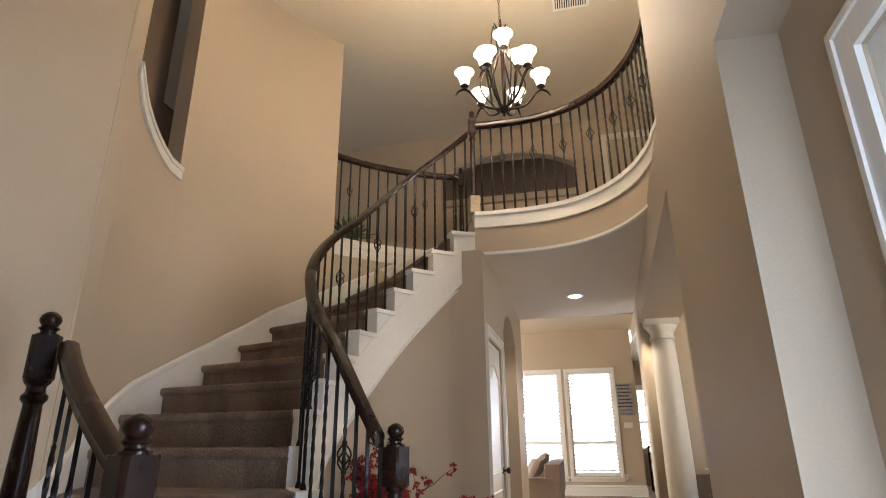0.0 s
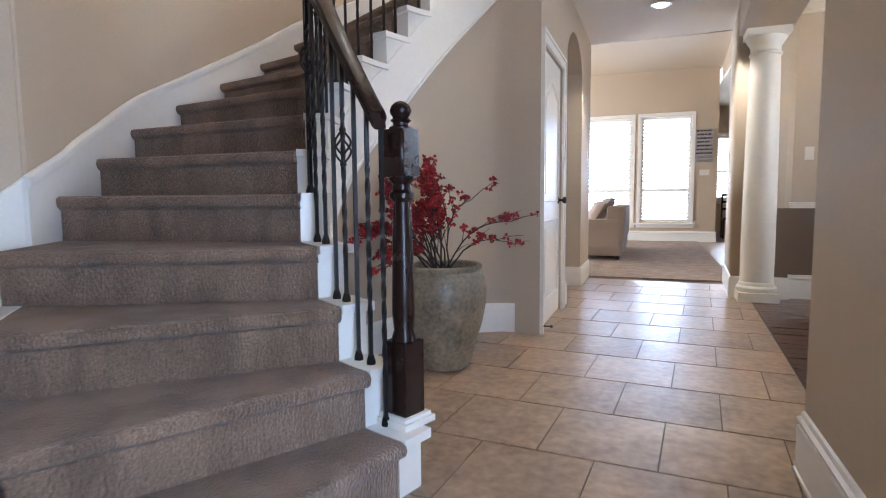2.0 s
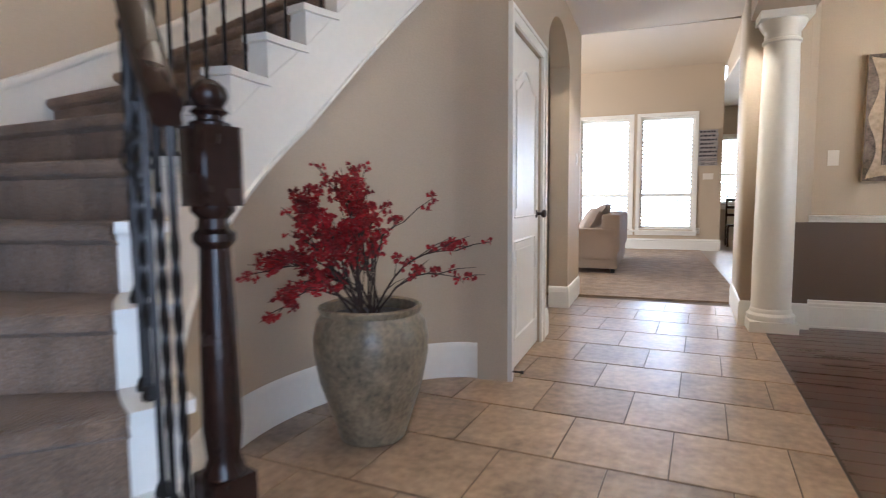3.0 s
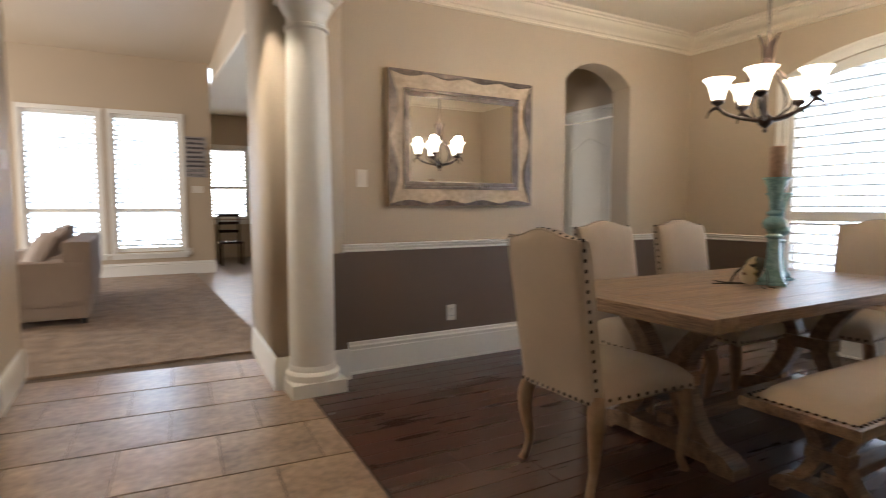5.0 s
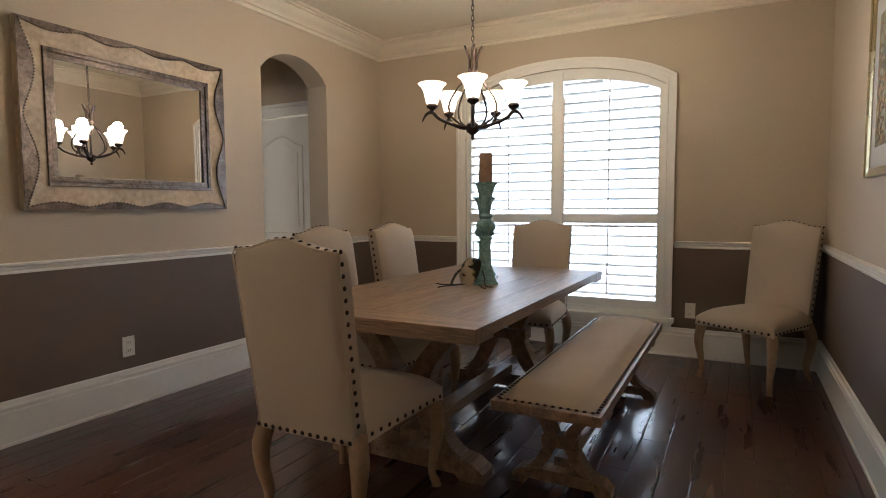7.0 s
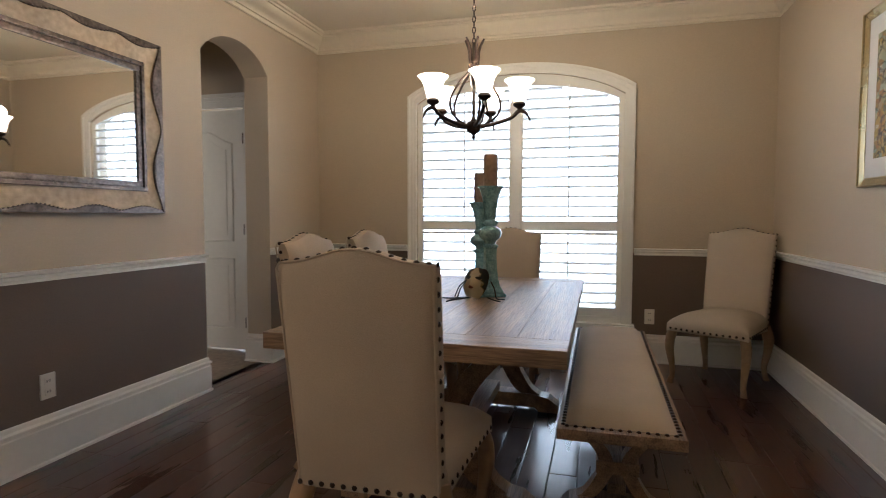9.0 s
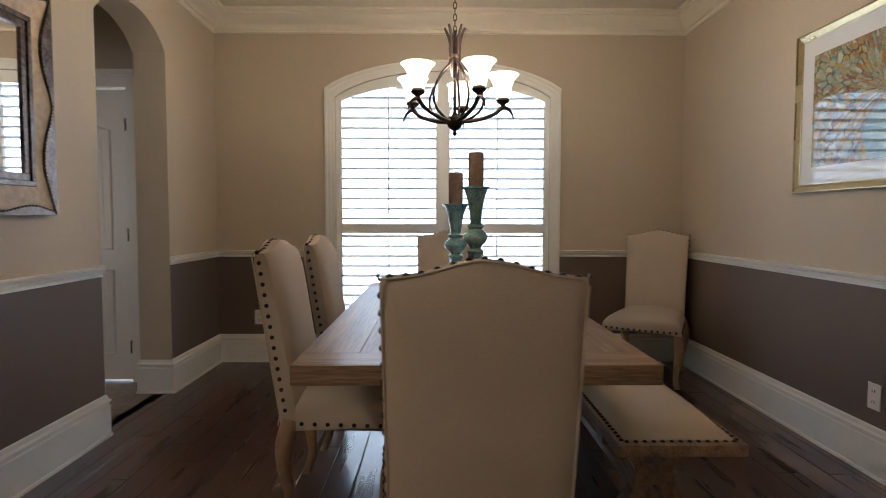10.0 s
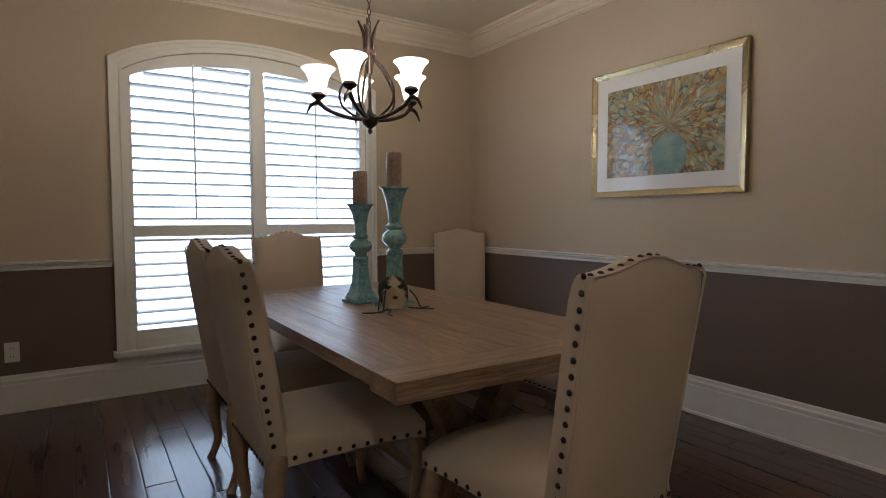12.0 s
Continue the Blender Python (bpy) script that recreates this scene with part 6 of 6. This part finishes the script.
def mitred_ring(profile):
    """A rectangular frame swept round the picture; profile: inset from the edge, depth from the wall."""
    bm = bmesh.new()
    loops = [[bm.verts.new((sx * (hw - d), y, sz * (hh - d))) for sx, sz in ((-1, -1), (1, -1), (1, 1), (-1, 1))] for d, y in profile]
    for a, b in zip(loops, loops[1:] + loops[:1]):
        for i in range(4):
            bm.faces.new((a[i], a[(i + 1) % 4], b[(i + 1) % 4], b[i]))
    bmesh.ops.recalc_face_normals(bm, faces=bm.faces[:])
    return bm


part("frame", mitred_ring([(0.007, 0.0), (0.007, 0.030), (0.034, 0.021), (0.037, 0.023), (fb, 0.022), (fb, 0.0)]), GOLD, pic, "brushed champagne-gold frame", smooth=False)
part("lip", mitred_ring([(0.0, 0.0), (0.0, 0.034), (0.002, 0.037), (0.005, 0.037), (0.007, 0.034), (0.007, 0.0)]), GOLD, pic, "bright outer lip of the frame", smooth=False)
MAT.node_tree.nodes["Principled BSDF"].inputs["Coat Weight"].default_value = 1.0
MAT.node_tree.nodes["Principled BSDF"].inputs["Coat Roughness"].default_value = 0.02
part("mount", B((-hw + fb, hw - fb, 0, 0.018, -hh + fb, hh - fb)), MAT, pic, "white picture mount", smooth=False)
part("painting", B((-hw + 0.13, hw - 0.13, 0.0175, 0.020, -hh + 0.13, hh - 0.13)), art_material(), pic, "abstract flowers in orange, teal and green", smooth=False)

# ---- things: living room ----


def blind_window(name, x0, x1, z0, z1, y, split):
    w = tagged(new(name), "tall window with white shutters, louvers open, bright daylight behind", "window", kind="structure")
    bm = bmesh.new()
    for a, b, c, d in ((x0 - 0.07, x0, z0 - 0.02, z1 + 0.07), (x1, x1 + 0.07, z0 - 0.02, z1 + 0.07), (x0, x1, z1, z1 + 0.07)):
        box(bm, a, b, y - 0.018, y, c, d, bevel=0.003)
    part("window_frame", bm, WHITE, w)
    part("window_sill", B((x0 - 0.1, x1 + 0.1, y - 0.06, y + 0.02, z0 - 0.055, z0 - 0.02), (x0 - 0.08, x1 + 0.08, y - 0.025, y, z0 - 0.12, z0 - 0.055), bevel=0.004), WHITE, w)
    part("shutter_frame", B((x0, x0 + 0.05, y + 0.02, y + 0.05, z0, z1), (x1 - 0.05, x1, y + 0.02, y + 0.05, z0, z1), (x0, x1, y + 0.021, y + 0.049, z0, z0 + 0.07), (x0, x1, y + 0.021, y + 0.049, z1 - 0.07, z1), (x0, x1, y + 0.021, y + 0.049, split, split + 0.06)), WHITE, w)
    key = round(x1 - x0 - 0.1, 3)
    bm = bmesh.new()
    box(bm, -key / 2, key / 2, -0.035, 0.035, -0.004, 0.004)
    me = mesh_of("louver", bm, WHITE)
    z = z0 + 0.11
    while z < z1 - 0.08:
        if not split - 0.01 < z < split + 0.07:
            part("louver", me, WHITE, w, at=Matrix.Translation(((x0 + x1) / 2, y + 0.04, z)) @ Matrix.Rotation(radians(-24), 4, "X"))
        z += 0.08
    bm = bmesh.new()
    tube(bm, [((x0 + x1) / 2, y - 0.002, z0 + 0.1), ((x0 + x1) / 2, y - 0.002, split - 0.03)], 0.006, 5)
    part("tilt_rod", bm, WHITE, w)
    p = part("pane", B((x0, x1, y + 0.14, y + 0.145, z0, z1)), PANE, w)
    p.visible_shadow = False
    return w


blind_window("window_2", -0.38, 0.63, 0.42, 2.72, LW, 1.10)
blind_window("window_3", 0.83, 1.85, 0.42, 2.72, LW, 1.10)
# Unseen window, added only to go with the living room fill lamp.
bright = tagged(new("window_5"), "added unseen west window opening for the living room fill lamp", "window", kind="structure")
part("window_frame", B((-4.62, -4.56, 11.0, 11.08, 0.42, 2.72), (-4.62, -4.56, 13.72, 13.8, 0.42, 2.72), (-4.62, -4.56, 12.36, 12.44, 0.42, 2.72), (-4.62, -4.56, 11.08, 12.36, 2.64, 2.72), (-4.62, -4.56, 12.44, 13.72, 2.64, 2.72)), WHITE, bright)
blind_window("window_4", 2.62, 3.5, 0.9, 2.55, 18.0, 1.6)

sofa = thing("sofa", "grey upholstered sofa seen from its end with loose cushions", "sofa", at=Matrix.Translation((0.14, 11.78, 0)))
part("base", B((-0.42, 0.52, -1.15, 1.15, 0.07, 0.40), bevel=0.03), SOFA, sofa)
part("backrest", B((0.30, 0.55, -1.16, 1.16, 0.30, 0.84), bevel=0.05), SOFA, sofa)
for y in (-1.05, 1.05):
    part("armrest", B((-0.44, 0.50, y - 0.13, y + 0.13, 0.20, 0.64), bevel=0.05), SOFA, sofa)
for y in (-0.46, 0.46):
    part("seat_cushion", B((-0.46, 0.30, y - 0.45, y + 0.45, 0.38, 0.52), bevel=0.04), SOFA, sofa)
for x in (-0.36, 0.46):
    for y in (-1.08, 1.08):
        part("leg", B((x - 0.03, x + 0.03, y - 0.03, y + 0.03, 0, 0.075), bevel=0.004), SLOT, sofa)
for i, (x, y, z, a, b) in enumerate(((0.14, -0.78, 0.72, 20, 30), (0.20, -0.35, 0.78, 8, 40), (0.22, 0.15, 0.78, -6, 35), (0.2, 0.6, 0.78, 5, 30))):
    ob = thing("cushion", "soft taupe scatter cushion on the sofa", "cushion", "cushions on the sofa", Matrix.Translation((0.14 + x - 0.05, 11.78 + y, z)) @ rz(a) @ Matrix.Rotation(radians(b), 4, "Y"))
    bm = bmesh.new()
    rows = []
    for side in (1, -1):
        rows.append([[bm.verts.new((side * 0.085 * (max(0.0, 1 - u ** 4) * max(0.0, 1 - v ** 4)) ** 0.6, u * 0.23 * (1 - 0.06 * (1 - v * v)), v * 0.23 * (1 - 0.06 * (1 - u * u)))) for u in [-1 + k / 4 for k in range(9)]] for v in [-1 + k / 4 for k in range(9)]])
    for grid in rows:
        for r, s in zip(grid, grid[1:]):
            for k in range(8):
                bm.faces.new((r[k], r[k + 1], s[k + 1], s[k]))
    bmesh.ops.remove_doubles(bm, verts=bm.verts, dist=0.002)
    part("cover", bm, PILLOW if i % 2 else SOFA, ob)

sign = thing("wall_sign", "whitewashed wooden board sign with dark lettering", "sign", at=Matrix.Translation((2.10, LW, 2.06)))
rnd = random.Random(3)
for i in range(9):
    z = 0.355 - 0.079 * (i + 1)
    o = rnd.uniform(-0.012, 0.012)
    board = part("board", B((-0.175 + o, 0.175 + o, -0.02, 0, z, z + 0.074), bevel=0.003), SIGNWOOD, sign)
    if i < 7:
        bm = bmesh.new()
        x = -0.15 + o
        end = rnd.uniform(0.08, 0.15)
        while x < end:
            w = rnd.uniform(0.03, 0.075)
            box(bm, x, min(x + w, end + 0.02), -0.0225, -0.0198, z + 0.02, z + 0.052)
            x += w + 0.014
        part("lettering", bm, INK, board)
    else:
        cu = bpy.data.curves.new("lettering", "FONT")
        cu.body, cu.size, cu.extrude, cu.align_x = ("GIVE LOTS" if i == 7 else "OF HUGS"), 0.06, 0.001, "CENTER"
        cu.materials.append(INK)
        tx = new("lettering", cu)
        tx.parent = board
        tx.matrix_basis = Matrix.Translation((0, -0.0215, z + 0.016)) @ Matrix.Rotation(radians(90), 4, "X")

kc = thing("side_chair", "dark wooden chair beside the far window", "chair", at=Matrix.Translation((2.83, 16.2, 0)))
for x in (-0.2, 0.2):
    for y in (-0.2, 0.2):
        part("leg", B((x - 0.018, x + 0.018, y - 0.018, y + 0.018, 0, 1.05 if y > 0 else 0.45), bevel=0.004), DARKWOOD, kc)
part("seat", B((-0.22, 0.22, -0.22, 0.22, 0.44, 0.48), bevel=0.008), DARKWOOD, kc)
for z in (0.65, 0.82, 0.98):
    part("back_slat", B((-0.18, 0.18, 0.185, 0.205, z, z + 0.06), bevel=0.004), DARKWOOD, kc)

# upper gallery door trim
bm = bmesh.new()
casing(bm, 0, 0.8, 2.04, 0.09)
cs = structure("door_trim_upper", bm, WHITE, "white moulded casing of an upper door", "trim")
cs.matrix_basis = Matrix.Translation((1.75, 8.4, UP))

# ---- floor pieces ----
bm = bmesh.new()
box(bm, -0.218, 0.218, -0.237, 0.237, -0.005, 0.0, bevel=0.0015)
tile_mesh = mesh_of("tile", bm, TILE)
turn = Matrix.Rotation(radians(-4.2), 4, "Z")
for j in range(-10, 8):
    for i in range(-7, 4):
        x, y = 0.77 + 0.221 + 0.442 * i + (0.221 if j % 2 else 0.0), 4.70 + 0.2425 + 0.485 * j
        v = turn @ Vector((x - 0.77, y - 4.70, 0))
        x, y = 0.77 + v.x, 4.70 + v.y
        lim = 1.76 if y < 3.86 else 1.80 + 0.052 * (y - 3.9)
        if x - 0.22 > lim or x < -1.75 or y > HEND + 0.2 or (Vector((x - CX, y - CY)).length > 1.6 and x < -0.1 and y > 3.0):
            continue
        m = Matrix.Translation((x, y, 0)) @ turn
        if y < 3.4 or x + 0.25 < lim:
            part("tile", tile_mesh, TILE, floor_t, at=m)
            continue
        bm = bmesh.new()
        bm.from_mesh(tile_mesh)
        inv = m.inverted()
        bmesh.ops.bisect_plane(bm, geom=bm.verts[:] + bm.edges[:] + bm.faces[:], plane_co=inv @ Vector((1.798, 3.9, 0)), plane_no=inv.to_3x3() @ Vector((1, -0.052, 0)), clear_outer=True)
        if len(bm.faces) > 3:
            part("tile", bm, TILE, floor_t, at=m)
rnd = random.Random(4)
plank_meshes = {}
y = SOUTH - 0.06
while y < NORTH:
    x = 1.80 + 0.052 * (y - 3.9)
    first = True
    while x < EAST:
        ln = rnd.choice((0.8, 1.0, 1.2, 1.5, 1.8))
        ln = rnd.choice((0.4, 0.7, 1.0, 1.3)) if first else ln
        first = False
        ln = min(ln, EAST + 0.02 - x)
        key = round(ln, 2)
        if key < 0.05:
            break
        if key not in plank_meshes:
            bm = bmesh.new()
            box(bm, 0.001, key - 0.001, 0.001, 0.126, -0.012, 0.0, bevel=0.005)
            plank_meshes[key] = mesh_of("plank", bm, PLANK)
        part("plank", plank_meshes[key], PLANK, floor_d, at=Matrix.Translation((x, y, 0.0)))
        x += key
    y += 0.127
